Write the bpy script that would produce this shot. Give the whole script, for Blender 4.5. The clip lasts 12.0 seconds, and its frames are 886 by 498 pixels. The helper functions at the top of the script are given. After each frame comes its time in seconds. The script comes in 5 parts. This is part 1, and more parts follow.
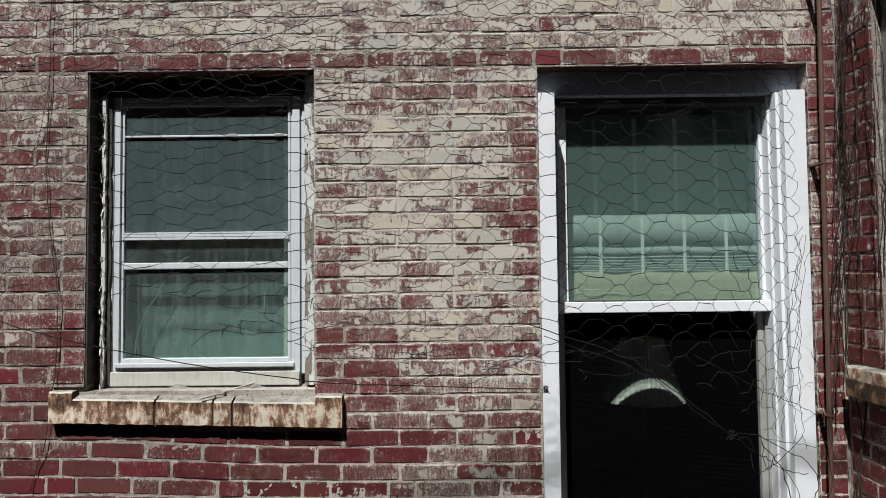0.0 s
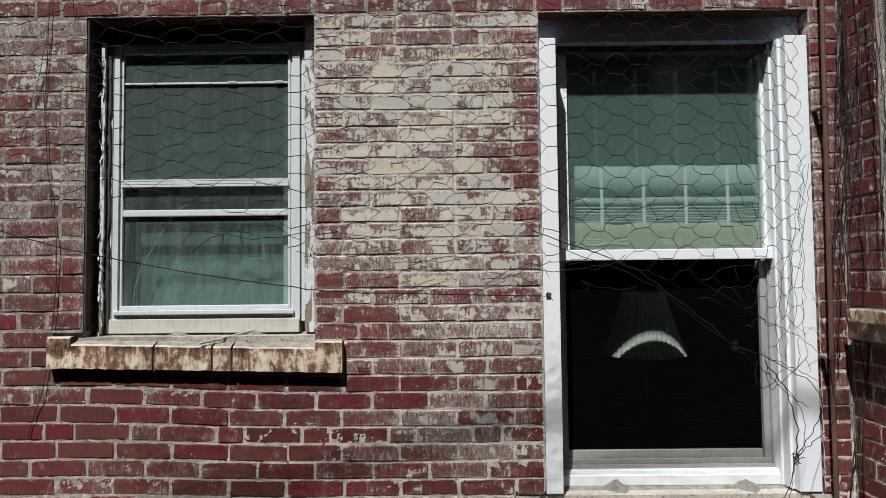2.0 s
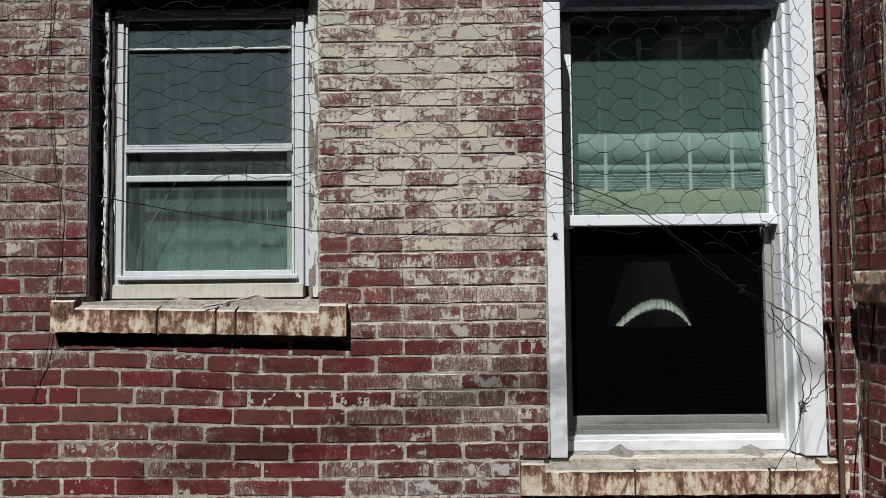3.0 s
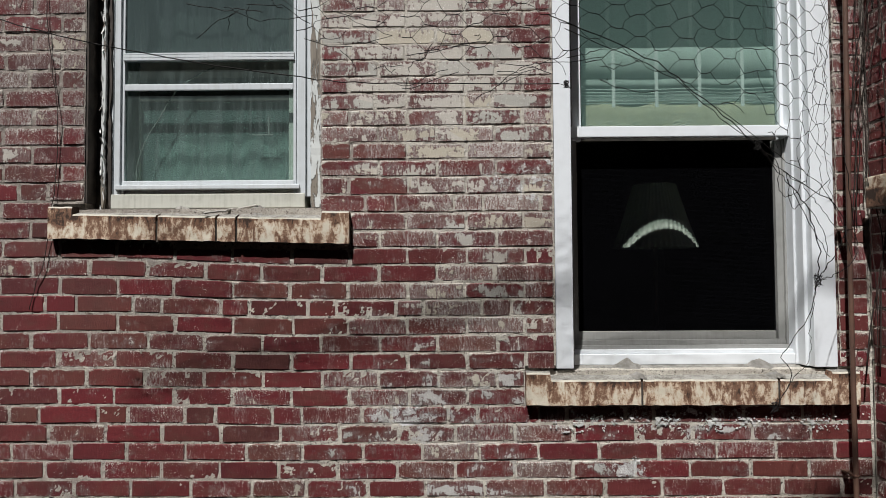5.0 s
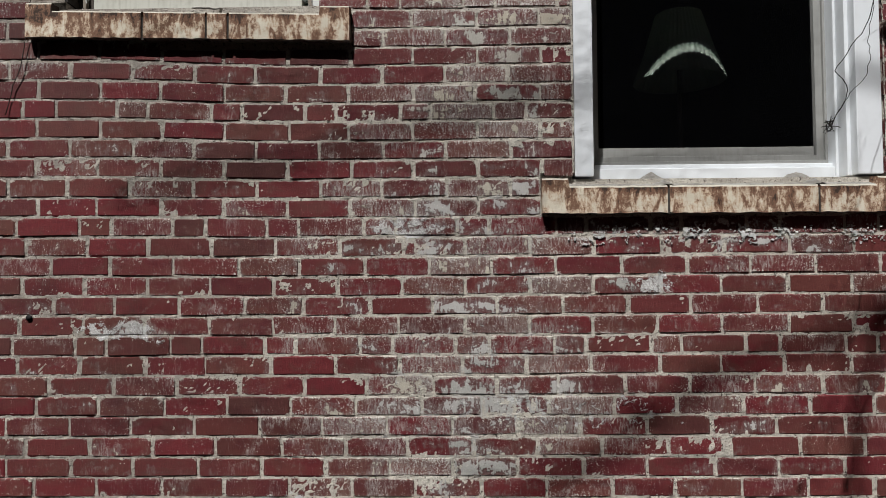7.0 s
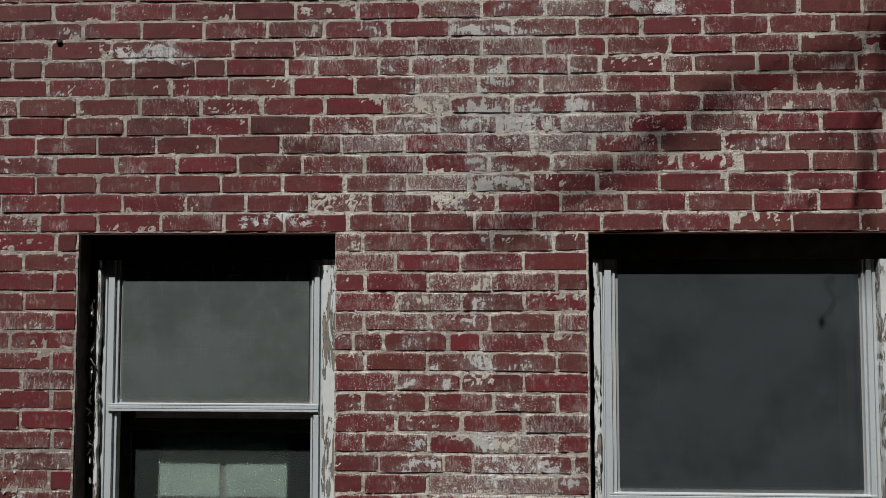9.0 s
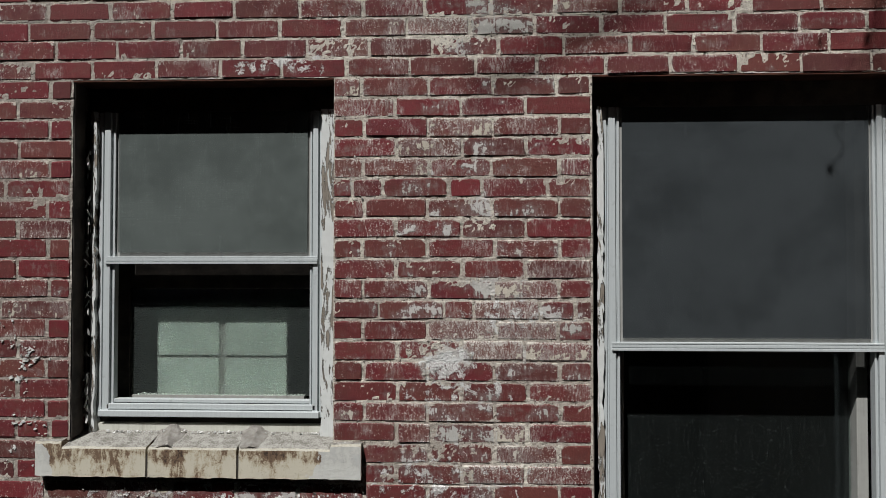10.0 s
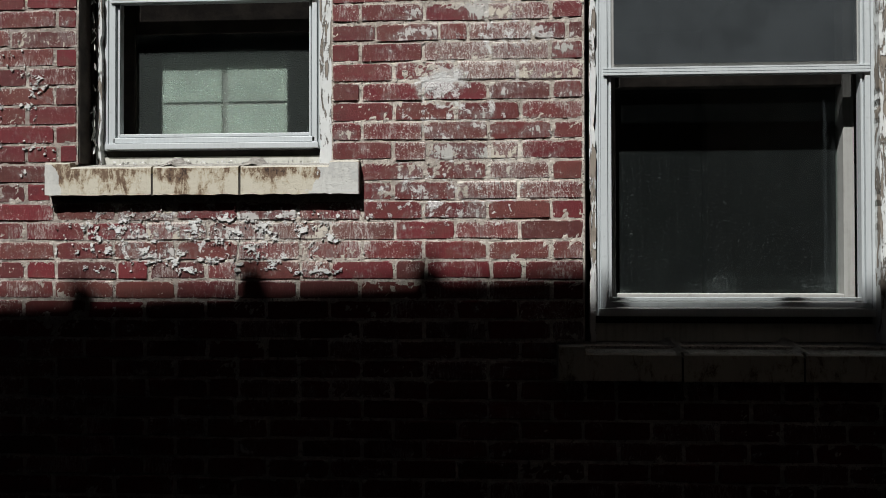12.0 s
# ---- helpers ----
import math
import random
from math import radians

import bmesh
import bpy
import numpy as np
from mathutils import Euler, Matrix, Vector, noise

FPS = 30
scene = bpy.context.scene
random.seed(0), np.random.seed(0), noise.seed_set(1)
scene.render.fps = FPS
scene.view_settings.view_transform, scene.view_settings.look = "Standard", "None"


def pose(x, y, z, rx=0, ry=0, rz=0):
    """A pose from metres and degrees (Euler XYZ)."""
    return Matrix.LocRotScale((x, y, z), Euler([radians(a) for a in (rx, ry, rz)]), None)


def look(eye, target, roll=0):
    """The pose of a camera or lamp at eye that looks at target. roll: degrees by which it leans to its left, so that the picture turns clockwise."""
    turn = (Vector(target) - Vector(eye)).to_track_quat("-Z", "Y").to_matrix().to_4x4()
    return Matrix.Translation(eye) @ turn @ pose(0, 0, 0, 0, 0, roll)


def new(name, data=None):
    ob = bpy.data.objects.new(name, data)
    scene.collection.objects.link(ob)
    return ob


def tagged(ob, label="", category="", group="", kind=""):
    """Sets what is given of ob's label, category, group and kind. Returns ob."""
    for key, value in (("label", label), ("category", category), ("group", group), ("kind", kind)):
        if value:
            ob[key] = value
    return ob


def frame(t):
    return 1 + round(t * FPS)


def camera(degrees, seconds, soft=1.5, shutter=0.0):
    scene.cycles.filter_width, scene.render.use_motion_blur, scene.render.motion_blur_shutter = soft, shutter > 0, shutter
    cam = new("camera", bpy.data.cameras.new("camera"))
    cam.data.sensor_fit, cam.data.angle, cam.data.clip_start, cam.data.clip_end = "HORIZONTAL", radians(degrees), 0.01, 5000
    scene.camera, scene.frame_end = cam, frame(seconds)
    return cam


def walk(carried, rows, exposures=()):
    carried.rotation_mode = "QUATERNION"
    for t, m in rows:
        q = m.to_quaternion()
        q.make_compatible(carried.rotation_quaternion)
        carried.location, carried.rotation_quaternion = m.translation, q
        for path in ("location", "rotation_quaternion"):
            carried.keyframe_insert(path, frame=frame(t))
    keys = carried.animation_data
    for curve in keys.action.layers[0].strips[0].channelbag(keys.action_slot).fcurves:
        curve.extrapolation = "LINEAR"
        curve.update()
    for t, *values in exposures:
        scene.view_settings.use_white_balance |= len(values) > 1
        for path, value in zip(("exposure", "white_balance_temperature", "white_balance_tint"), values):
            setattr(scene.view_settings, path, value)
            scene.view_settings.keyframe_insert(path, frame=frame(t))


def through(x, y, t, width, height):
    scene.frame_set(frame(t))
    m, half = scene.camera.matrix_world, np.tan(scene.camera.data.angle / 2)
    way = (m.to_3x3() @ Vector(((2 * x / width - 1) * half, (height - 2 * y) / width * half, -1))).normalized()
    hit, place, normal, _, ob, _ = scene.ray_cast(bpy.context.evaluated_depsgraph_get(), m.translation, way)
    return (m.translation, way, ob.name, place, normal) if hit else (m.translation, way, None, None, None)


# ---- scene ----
cam = camera(66.9, 12.0, soft=0.5)
PATH = [
    (0, (-0.036, -2.561, 5.642), (-0.049, -0.562, 5.727), -0.6),
    (0.5, (-0.034, -2.56, 5.613), (-0.045, -0.562, 5.702), -0.6),
    (1, (-0.03, -2.551, 5.547), (-0.042, -0.553, 5.641), -0.5),
    (1.5, (-0.031, -2.544, 5.487), (-0.044, -0.547, 5.579), -0.6),
    (2, (-0.046, -2.54, 5.423), (-0.055, -0.542, 5.517), -0.6),
    (2.5, (-0.055, -2.535, 5.343), (-0.065, -0.538, 5.442), -0.6),
    (3, (-0.059, -2.53, 5.291), (-0.071, -0.533, 5.382), -0.6),
    (3.5, (-0.059, -2.528, 5.211), (-0.072, -0.53, 5.303), -0.6),
    (3.7, (-0.057, -2.526, 5.155), (-0.072, -0.528, 5.245), -0.6),
    (5.3, (-0.078, -2.424, 4.967), (-0.094, -0.426, 5.038), -0.3),
    (5.5, (-0.078, -2.373, 4.957), (-0.102, -0.374, 5.028), -0.3),
    (6, (-0.085, -2.263, 4.781), (-0.116, -0.265, 4.861), -0.4),
    (6.5, (-0.084, -2.242, 4.508), (-0.118, -0.244, 4.578), -0.4),
    (7, (-0.085, -2.253, 4.302), (-0.122, -0.255, 4.372), -0.4),
    (7.2, (-0.095, -2.256, 4.225), (-0.127, -0.257, 4.293), -0.3),
    (9, (-0.111, -2.27, 3.326), (-0.177, -0.273, 3.418), -0.0),
    (9.5, (-0.113, -2.235, 3.141), (-0.187, -0.237, 3.169), -0.1),
    (10, (-0.099, -2.217, 2.869), (-0.179, -0.219, 2.909), -0.0),
    (10.5, (-0.082, -2.221, 2.658), (-0.165, -0.222, 2.662), 0.0),
    (11, (-0.068, -2.246, 2.428), (-0.155, -0.247, 2.423), -0.0),
    (11.5, (-0.07, -2.263, 2.212), (-0.16, -0.265, 2.199), -0.1),
    (12, (-0.06, -2.267, 1.951), (-0.159, -0.269, 1.971), -0.1),
]
# the clip's camera closes down over the sunlit wall and opens up again as the shade comes in
EXPOSURE = [(0, 0.50), (3.5, 0.46), (5.5, 0.41), (7.0, 0.33), (9.0, 0.18), (9.6, 0.20), (10.3, 0.40), (11.0, 0.55), (12.0, 0.60)]
walk(cam, [(t, look(eye, target, roll)) for t, eye, target, roll in PATH], EXPOSURE)

# ---- sky, sun, exposure ----
SUN = Vector((0.43, 1.0, -1.78))          # the way the sunlight travels
world = bpy.data.worlds.new("sky")
scene.world = world
world.use_nodes = True
_wn = world.node_tree.nodes
_sky = _wn.new("ShaderNodeTexSky")
_sky.sky_type, _sky.sun_disc = "NISHITA", False
_sky.sun_elevation = math.atan2(1.78, math.hypot(0.43, 1.0))
_sky.sun_rotation = math.atan2(-0.43, -1.0)
_wn["Background"].inputs["Strength"].default_value = 0.0056
world.node_tree.links.new(_sky.outputs["Color"], _wn["Background"].inputs["Color"])
sun = new("sun", bpy.data.lights.new("sun", "SUN"))
sun.data.energy, sun.data.angle, sun.data.color = 4.75, radians(0.5), (1.0, 0.992, 0.985)
sun.rotation_mode = "QUATERNION"
sun.rotation_quaternion = SUN.to_track_quat("-Z", "Y")
sun.location = (-4, -8, 16)


# ---- materials ----
class Nodes:
    """A small helper to write node materials as expressions."""

    def __init__(self, name):
        self.mat = bpy.data.materials.new(name)
        self.mat.use_nodes = True
        self.tree = self.mat.node_tree
        self.tree.nodes.clear()
        self.out = self.tree.nodes.new("ShaderNodeOutputMaterial")
        self.geo = self.tree.nodes.new("ShaderNodeNewGeometry")
        self.obj = self.tree.nodes.new("ShaderNodeObjectInfo")
        self.pos = self.geo.outputs["Position"]
        self.drift = None

    def put(self, socket, value):
        if isinstance(value, bpy.types.NodeSocket):
            self.tree.links.new(value, socket)
        elif value is not None:
            socket.default_value = value

    def math(self, op, a, b=None, c=None, clamp=False):
        n = self.tree.nodes.new("ShaderNodeMath")
        n.operation, n.use_clamp = op, clamp
        for s, v in zip(n.inputs, (a, b, c)):
            self.put(s, v)
        return n.outputs[0]

    def add(self, *v):
        r = v[0]
        for w in v[1:]:
            r = self.math("ADD", r, w)
        return r

    def mul(self, *v):
        r = v[0]
        for w in v[1:]:
            r = self.math("MULTIPLY", r, w)
        return r

    def step(self, v, lo, hi, a=0.0, b=1.0):
        n = self.tree.nodes.new("ShaderNodeMapRange")
        n.interpolation_type = "SMOOTHSTEP"
        for key, w in zip(("Value", "From Min", "From Max", "To Min", "To Max"), (v, lo, hi, a, b)):
            self.put(n.inputs[key], w)
        return n.outputs[0]

    def scaled(self, x, y, z, of=None, move=None):
        n = self.tree.nodes.new("ShaderNodeVectorMath")
        n.operation = "MULTIPLY"
        self.put(n.inputs[0], of or self.pos)
        n.inputs[1].default_value = (x, y, z)
        if move is None:
            return n.outputs[0]
        m = self.tree.nodes.new("ShaderNodeVectorMath")
        m.operation = "ADD"
        self.put(m.inputs[0], n.outputs[0])
        self.put(m.inputs[1], move)
        return m.outputs[0]

    def noise(self, scale, detail=4.0, rough=0.55, vec=None, warp=0.0):
        n = self.tree.nodes.new("ShaderNodeTexNoise")
        self.put(n.inputs["Vector"], vec or self.pos)
        n.inputs["Scale"].default_value, n.inputs["Detail"].default_value = scale, detail
        n.inputs["Roughness"].default_value, n.inputs["Distortion"].default_value = rough, warp
        return n.outputs[0]

    def cells(self, scale, vec=None):
        n = self.tree.nodes.new("ShaderNodeTexVoronoi")
        self.put(n.inputs["Vector"], vec or self.pos)
        n.inputs["Scale"].default_value = scale
        return n.outputs["Distance"]

    def mix(self, f, a, b):
        n = self.tree.nodes.new("ShaderNodeMix")
        n.data_type = "RGBA"
        self.put(n.inputs[0], f)
        for s, v in ((n.inputs[6], a), (n.inputs[7], b)):
            self.put(s, (*v, 1.0) if isinstance(v, tuple) else v)
        return n.outputs[2]

    def ramp(self, f, *stops):
        n = self.tree.nodes.new("ShaderNodeValToRGB")
        self.put(n.inputs[0], f)
        el = n.color_ramp.elements
        while len(el) < len(stops):
            el.new(0.5)
        for e, (p, c) in zip(el, stops):
            e.position, e.color = p, (*c, 1.0)
        return n.outputs[0]

    def xyz(self):
        n = self.tree.nodes.new("ShaderNodeSeparateXYZ")
        self.put(n.inputs[0], self.pos)
        return n.outputs

    def blob(self, centre, radii, soft=1.0):
        """1 in the middle of an ellipsoid in the world, fading to 0 at its rim."""
        d = self.scaled(*[1 / r for r in radii], of=self.drifted(), move=tuple(-c / r for c, r in zip(centre, radii)))
        n = self.tree.nodes.new("ShaderNodeVectorMath")
        n.operation = "LENGTH"
        self.put(n.inputs[0], d)
        return self.step(n.outputs["Value"], 1.0, 1.0 - soft, 0.0, 1.0)

    def drifted(self):
        """The place, pushed about by a slow noise, so that stains get no plain outline."""
        if self.drift is None:
            n = self.tree.nodes.new("ShaderNodeTexNoise")
            n.inputs["Scale"].default_value, n.inputs["Detail"].default_value = 4.5, 4.0
            self.put(n.inputs["Vector"], self.pos)
            m = self.tree.nodes.new("ShaderNodeVectorMath")
            m.operation = "MULTIPLY_ADD"
            self.put(m.inputs[0], n.outputs["Color"])
            m.inputs[1].default_value, m.inputs[2].default_value = (0.36, 0.0, 0.18), (-0.18, 0.0, -0.09)
            a = self.tree.nodes.new("ShaderNodeVectorMath")
            a.operation = "ADD"
            self.put(a.inputs[0], self.pos)
            self.put(a.inputs[1], m.outputs[0])
            self.drift = a.outputs[0]
        return self.drift

    def random(self):
        return self.math("FRACT", self.add(self.obj.outputs["Random"], self.geo.outputs["Random Per Island"]))

    def bump(self, height, dist, strength=1.0):
        n = self.tree.nodes.new("ShaderNodeBump")
        n.inputs["Strength"].default_value, n.inputs["Distance"].default_value = strength, dist
        self.put(n.inputs["Height"], height)
        return n.outputs[0]

    def surface(self, color, rough=0.8, metal=0.0, normal=None, spec=0.4, **more):
        n = self.tree.nodes.new("ShaderNodeBsdfPrincipled")
        self.put(n.inputs["Base Color"], (*color, 1.0) if isinstance(color, tuple) else color)
        self.put(n.inputs["Roughness"], rough)
        self.put(n.inputs["Metallic"], metal)
        self.put(n.inputs["Specular IOR Level"], spec)
        self.put(n.inputs["Normal"], normal)
        for k, v in more.items():
            self.put(n.inputs[k.replace("_", " ")], v)
        return n.outputs[0]

    def shader(self, kind, **values):
        n = self.tree.nodes.new("ShaderNodeBsdf" + kind)
        for k, v in values.items():
            self.put(n.inputs[k], (*v, 1.0) if isinstance(v, tuple) else v)
        return n.outputs[0]

    def blend(self, f, a, b):
        n = self.tree.nodes.new("ShaderNodeMixShader")
        self.put(n.inputs[0], f)
        self.tree.links.new(a, n.inputs[1])
        self.tree.links.new(b, n.inputs[2])
        return n.outputs[0]

    def done(self, shader):
        self.tree.links.new(shader, self.out.inputs["Surface"])
        return self.mat


def coat_zones(n):
    """How much of the old cream coat is left: thick over the top storey, in patches below."""
    x, y, z = n.xyz()
    d = n.step(z, 4.95, 5.75, -0.035, 0.165)
    d = n.add(d, n.step(z, 6.35, 6.6, 0.0, 0.05))
    d = n.add(d, n.mul(n.step(z, 6.440, 6.455), n.step(z, 6.530, 6.515), -0.13))
    d = n.add(d, n.mul(n.step(x, -1.2, -1.5, 0.0, -0.05), n.step(z, 5.0, 5.4)))
    d = n.add(d, n.mul(n.step(x, 1.30, 1.40, 0.0, -0.08), n.step(z, 5.0, 5.4)))
    d = n.add(d, n.step(z, 3.55, 3.25, 0.0, 0.030))
    for centre, radii, much in (
        ((0.26, 0, 5.95), (0.20, 1, 0.45), -0.09),
        ((0.55, 0, 6.60), (0.50, 1, 0.10), -0.05),
        ((1.45, 0, 6.20), (0.14, 1, 1.20), -0.10),
        ((-0.05, 0, 4.40), (0.80, 1, 1.30), 0.085),
        ((-0.05, 0, 2.95), (0.62, 1, 1.10), 0.060),
        ((-0.12, 0, 5.95), (0.55, 1, 0.60), 0.07),
        ((0.12, 0, 5.35), (0.50, 1, 0.40), 0.06),
        ((0.10, 0, 4.95), (0.45, 1, 0.30), 0.06),
        ((-0.10, 0, 4.45), (0.45, 1, 0.22), 0.08),
        ((0.05, 0, 4.00), (0.60, 1, 0.35), 0.08),
        ((-0.15, 0, 3.75), (0.60, 1, 0.25), 0.09),
        ((0.95, 0, 3.80), (0.45, 1, 0.25), 0.06),
        ((-1.22, 0, 4.11), (0.16, 1, 0.05), 0.16),
        ((0.85, 0, 4.42), (0.75, 1, 0.09), 0.09),
        ((0.52, 0, 4.27), (0.16, 1, 0.06), 0.13),
        ((-0.98, 0, 2.02), (0.62, 1, 0.20), 0.09),
        ((0.05, 0, 2.65), (0.35, 1, 0.30), 0.07),
        ((-0.155, 0, 2.53), (0.14, 1, 0.07), 0.16),
        ((-0.10, 0, 2.22), (0.45, 1, 0.20), 0.09),
    ):
        d = n.add(d, n.mul(n.blob(centre, radii, 0.7), much))
    return d


def white_patches(n):
    """Sheets of white paint that still cling to the wall in a few places."""
    where = None
    for centre, radii, much in (((-0.98, 0, 2.03), (0.66, 1, 0.19), 0.12), ((-0.155, 0, 2.53), (0.11, 1, 0.075), 0.24), ((-0.14, 0, 2.44), (0.28, 1, 0.06), 0.16), ((0.05, 0, 2.70), (0.36, 1, 0.10), 0.13),
                                ((-0.20, 0, 2.15), (0.50, 1, 0.16), 0.12), ((0.85, 0, 4.44), (0.70, 1, 0.07), 0.11), ((-1.25, 0, 4.105), (0.17, 1, 0.05), 0.20), ((0.56, 0, 4.275), (0.16, 1, 0.05), 0.22),
                                ((-0.25, 0, 4.44), (0.20, 1, 0.06), 0.18), ((0.22, 0, 5.33), (0.24, 1, 0.10), 0.14), ((0.30, 0, 3.84), (0.55, 1, 0.10), 0.12), ((-0.75, 0, 3.52), (0.22, 1, 0.04), 0.2)):
        b = n.mul(n.blob(centre, radii, 0.6), much)
        where = b if where is None else n.math("MAXIMUM", where, b)
    torn = n.add(n.mul(n.noise(27, 5, 0.7, warp=0.5), 0.9), n.mul(n.noise(150, 4, 0.7), 0.30), where, -0.075)
    return n.mul(n.step(torn, 0.695, 0.730), n.step(where, 0.02, 0.06))


def coat_left(n, zone):
    """Above 0 where the cream coat still clings: broad sheets with drip-like lower fringes."""
    sheet = n.noise(1.0, 5, 0.62, vec=n.scaled(9, 20, 13), warp=0.5)
    drip = n.noise(1.0, 4, 0.65, vec=n.scaled(70, 40, 17), warp=0.3)
    crumb = n.noise(95, 3, 0.6)
    return n.add(zone, -0.195, n.mul(n.math("SUBTRACT", sheet, 0.5), 0.95), n.mul(n.math("SUBTRACT", drip, 0.5), 0.50), n.mul(n.math("SUBTRACT", crumb, 0.5), 0.22))


def coat_tone(n, grain):
    tone = n.mix(n.noise(5, 4, 0.65), (0.585, 0.545, 0.480), (0.46, 0.43, 0.385))
    tone = n.mix(n.mul(n.step(n.xyz()[2], 4.9, 4.5), 0.8), tone, (0.50, 0.49, 0.475))
    return n.mix(n.step(grain, 0.56, 0.74, 0.0, 0.45), tone, (0.22, 0.18, 0.16))


def make_brick():
    n = Nodes("red_brick")
    r = n.random()
    base = n.ramp(r, (0.0, (0.084, 0.025, 0.022)), (0.16, (0.112, 0.014, 0.018)), (0.38, (0.150, 0.015, 0.020)),
                  (0.55, (0.102, 0.027, 0.023)), (0.70, (0.148, 0.017, 0.021)), (0.84, (0.126, 0.038, 0.029)), (1.0, (0.124, 0.014, 0.019)))
    r2 = n.math("FRACT", n.mul(r, 17.31))
    r3 = n.math("FRACT", n.mul(r, 41.7))
    on = n.tree.nodes.new("ShaderNodeUVMap")
    on.uv_map = "face"
    side, level, _ = n.xyz_of(on.outputs[0])                     # across and up the brick's face
    end = n.add(n.step(side, 0.12, 0.0, 0.0, 0.6), n.step(side, 0.88, 1.0, 0.0, 0.6))
    rim = n.math("MINIMUM", n.add(n.step(level, 0.66, 1.0), n.step(level, 0.26, 0.0, 0.0, 0.8), end), 1.2)
    fine = n.noise(300, 4, 0.75)
    drag = n.noise(1.0, 5, 0.7, vec=n.scaled(150, 90, 36), warp=0.4)
    grain = n.noise(190, 5, 0.75)
    lump = n.noise(38, 4, 0.6)
    cloud = n.noise(1.0, 4, 0.6, vec=n.scaled(13, 20, 20), warp=0.6)
    wear = n.noise(1.0, 5, 0.68, vec=n.scaled(19, 30, 20), warp=0.7)
    drip = n.noise(1.0, 4, 0.65, vec=n.scaled(85, 40, 20), warp=0.3)
    broad = n.noise(2.1, 3, 0.55)
    zone = coat_zones(n)
    # fired skin: soft brown clouds, faint dark grain, lighter dragged streaks
    base = n.mix(n.step(n.add(cloud, n.mul(r3, 0.18)), 0.50, 0.76, 0.0, 0.60), base, n.mix(r2, (0.096, 0.036, 0.028), (0.138, 0.050, 0.037)))
    base = n.mix(n.step(cloud, 0.47, 0.28, 0.0, 0.45), base, (0.070, 0.010, 0.014))
    base = n.mix(n.step(fine, 0.44, 0.72, 0.0, 0.42), base, (0.045, 0.013, 0.014))
    base = n.mix(n.step(drag, 0.52, 0.76, 0.0, 0.34), base, (0.25, 0.082, 0.074))
    base = n.mix(n.mul(n.step(n.noise(6.5, 3, 0.55), 0.52, 0.70), n.step(drag, 0.35, 0.60), 0.45), base, (0.048, 0.016, 0.015))
    # brown dirt and grey bloom, heavier along the edges and on some bricks
    soil = n.add(n.mul(rim, 0.20), n.mul(wear, 0.5), n.mul(drip, 0.3), n.mul(r2, 0.22), n.mul(zone, 0.9))
    base = n.mix(n.step(soil, 0.60, 1.0, 0.0, 0.46), base, n.mix(fine, (0.175, 0.115, 0.098), (0.075, 0.044, 0.038)))
    veil = n.add(n.mul(broad, 0.8), n.mul(r2, 0.36), n.mul(zone, 1.0), n.mul(drag, 0.42), n.mul(lump, 0.25), n.mul(rim, 0.05), -0.06)
    base = n.mix(n.step(veil, 0.99, 1.22, 0.0, 0.48), base, n.mix(grain, (0.33, 0.245, 0.205), (0.13, 0.082, 0.066)))
    # grains of lime
    lime = n.add(n.mul(grain, 0.80), n.mul(drag, 0.34), n.mul(wear, 0.30), n.mul(drip, 0.16), n.mul(r2, 0.12), n.mul(rim, 0.060), n.mul(zone, 0.40))
    base = n.mix(n.step(lime, 0.975, 1.06, 0.0, 0.95), base, (0.62, 0.585, 0.545))
    chalk = n.mul(n.step(n.add(n.noise(7.5, 4, 0.62), n.mul(zone, 0.7), n.mul(r2, 0.12)), 0.60, 0.74), n.step(n.add(n.mul(drag, 0.6), n.mul(fine, 0.5)), 0.50, 0.64))
    base = n.mix(n.mul(chalk, 0.68), base, (0.46, 0.43, 0.40))
    # mortar wiped over the edges
    wiped = n.add(n.mul(rim, 0.25), n.mul(wear, 0.5), n.mul(grain, 0.36), n.mul(fine, 0.24), n.mul(zone, 0.5), n.mul(r3, 0.08))
    base = n.mix(n.step(wiped, 0.84, 0.96, 0.0, 0.9), base, n.mix(fine, (0.72, 0.69, 0.61), (0.34, 0.31, 0.26)))
    # what is left of the cream coat, worn away first along the upper edges
    much = n.add(coat_left(n, zone), n.mul(n.math("SUBTRACT", r3, 0.5), 0.14), n.step(level, 0.60, 1.0, 0.0, -0.13), n.step(level, 0.10, 0.0, 0.0, -0.05))
    base = n.mix(n.step(much, -0.16, -0.02, 0.0, 0.62), base, n.mix(fine, (0.235, 0.170, 0.160), (0.115, 0.078, 0.074)))
    coat = n.step(much, -0.022, 0.012)
    tone = coat_tone(n, grain)
    tone = n.mix(n.step(r2, 0.66, 0.80, 0.0, 0.65), tone, (0.50, 0.445, 0.335))
    tone = n.mix(n.step(r2, 0.26, 0.14, 0.0, 0.60), tone, (0.385, 0.385, 0.350))
    color = n.mix(n.mul(coat, 0.93), base, tone)
    patch = white_patches(n)
    color = n.mix(n.mul(patch, 0.95), color, n.mix(n.step(grain, 0.38, 0.62), (0.76, 0.76, 0.74), (0.32, 0.29, 0.28)))
    # clusters of small white chips, and dark pits
    flock = n.step(n.add(n.noise(16, 3, 0.6), n.mul(rim, 0.04), n.mul(zone, 0.8), n.mul(r2, 0.10)), 0.58, 0.72)
    dots = n.mul(n.step(n.noise(170, 4, 0.65), 0.60, 0.66), flock)
    color = n.mix(n.mul(dots, 0.95), color, (0.76, 0.74, 0.70))
    pits = n.step(n.noise(120, 4, 0.7), 0.67, 0.72)
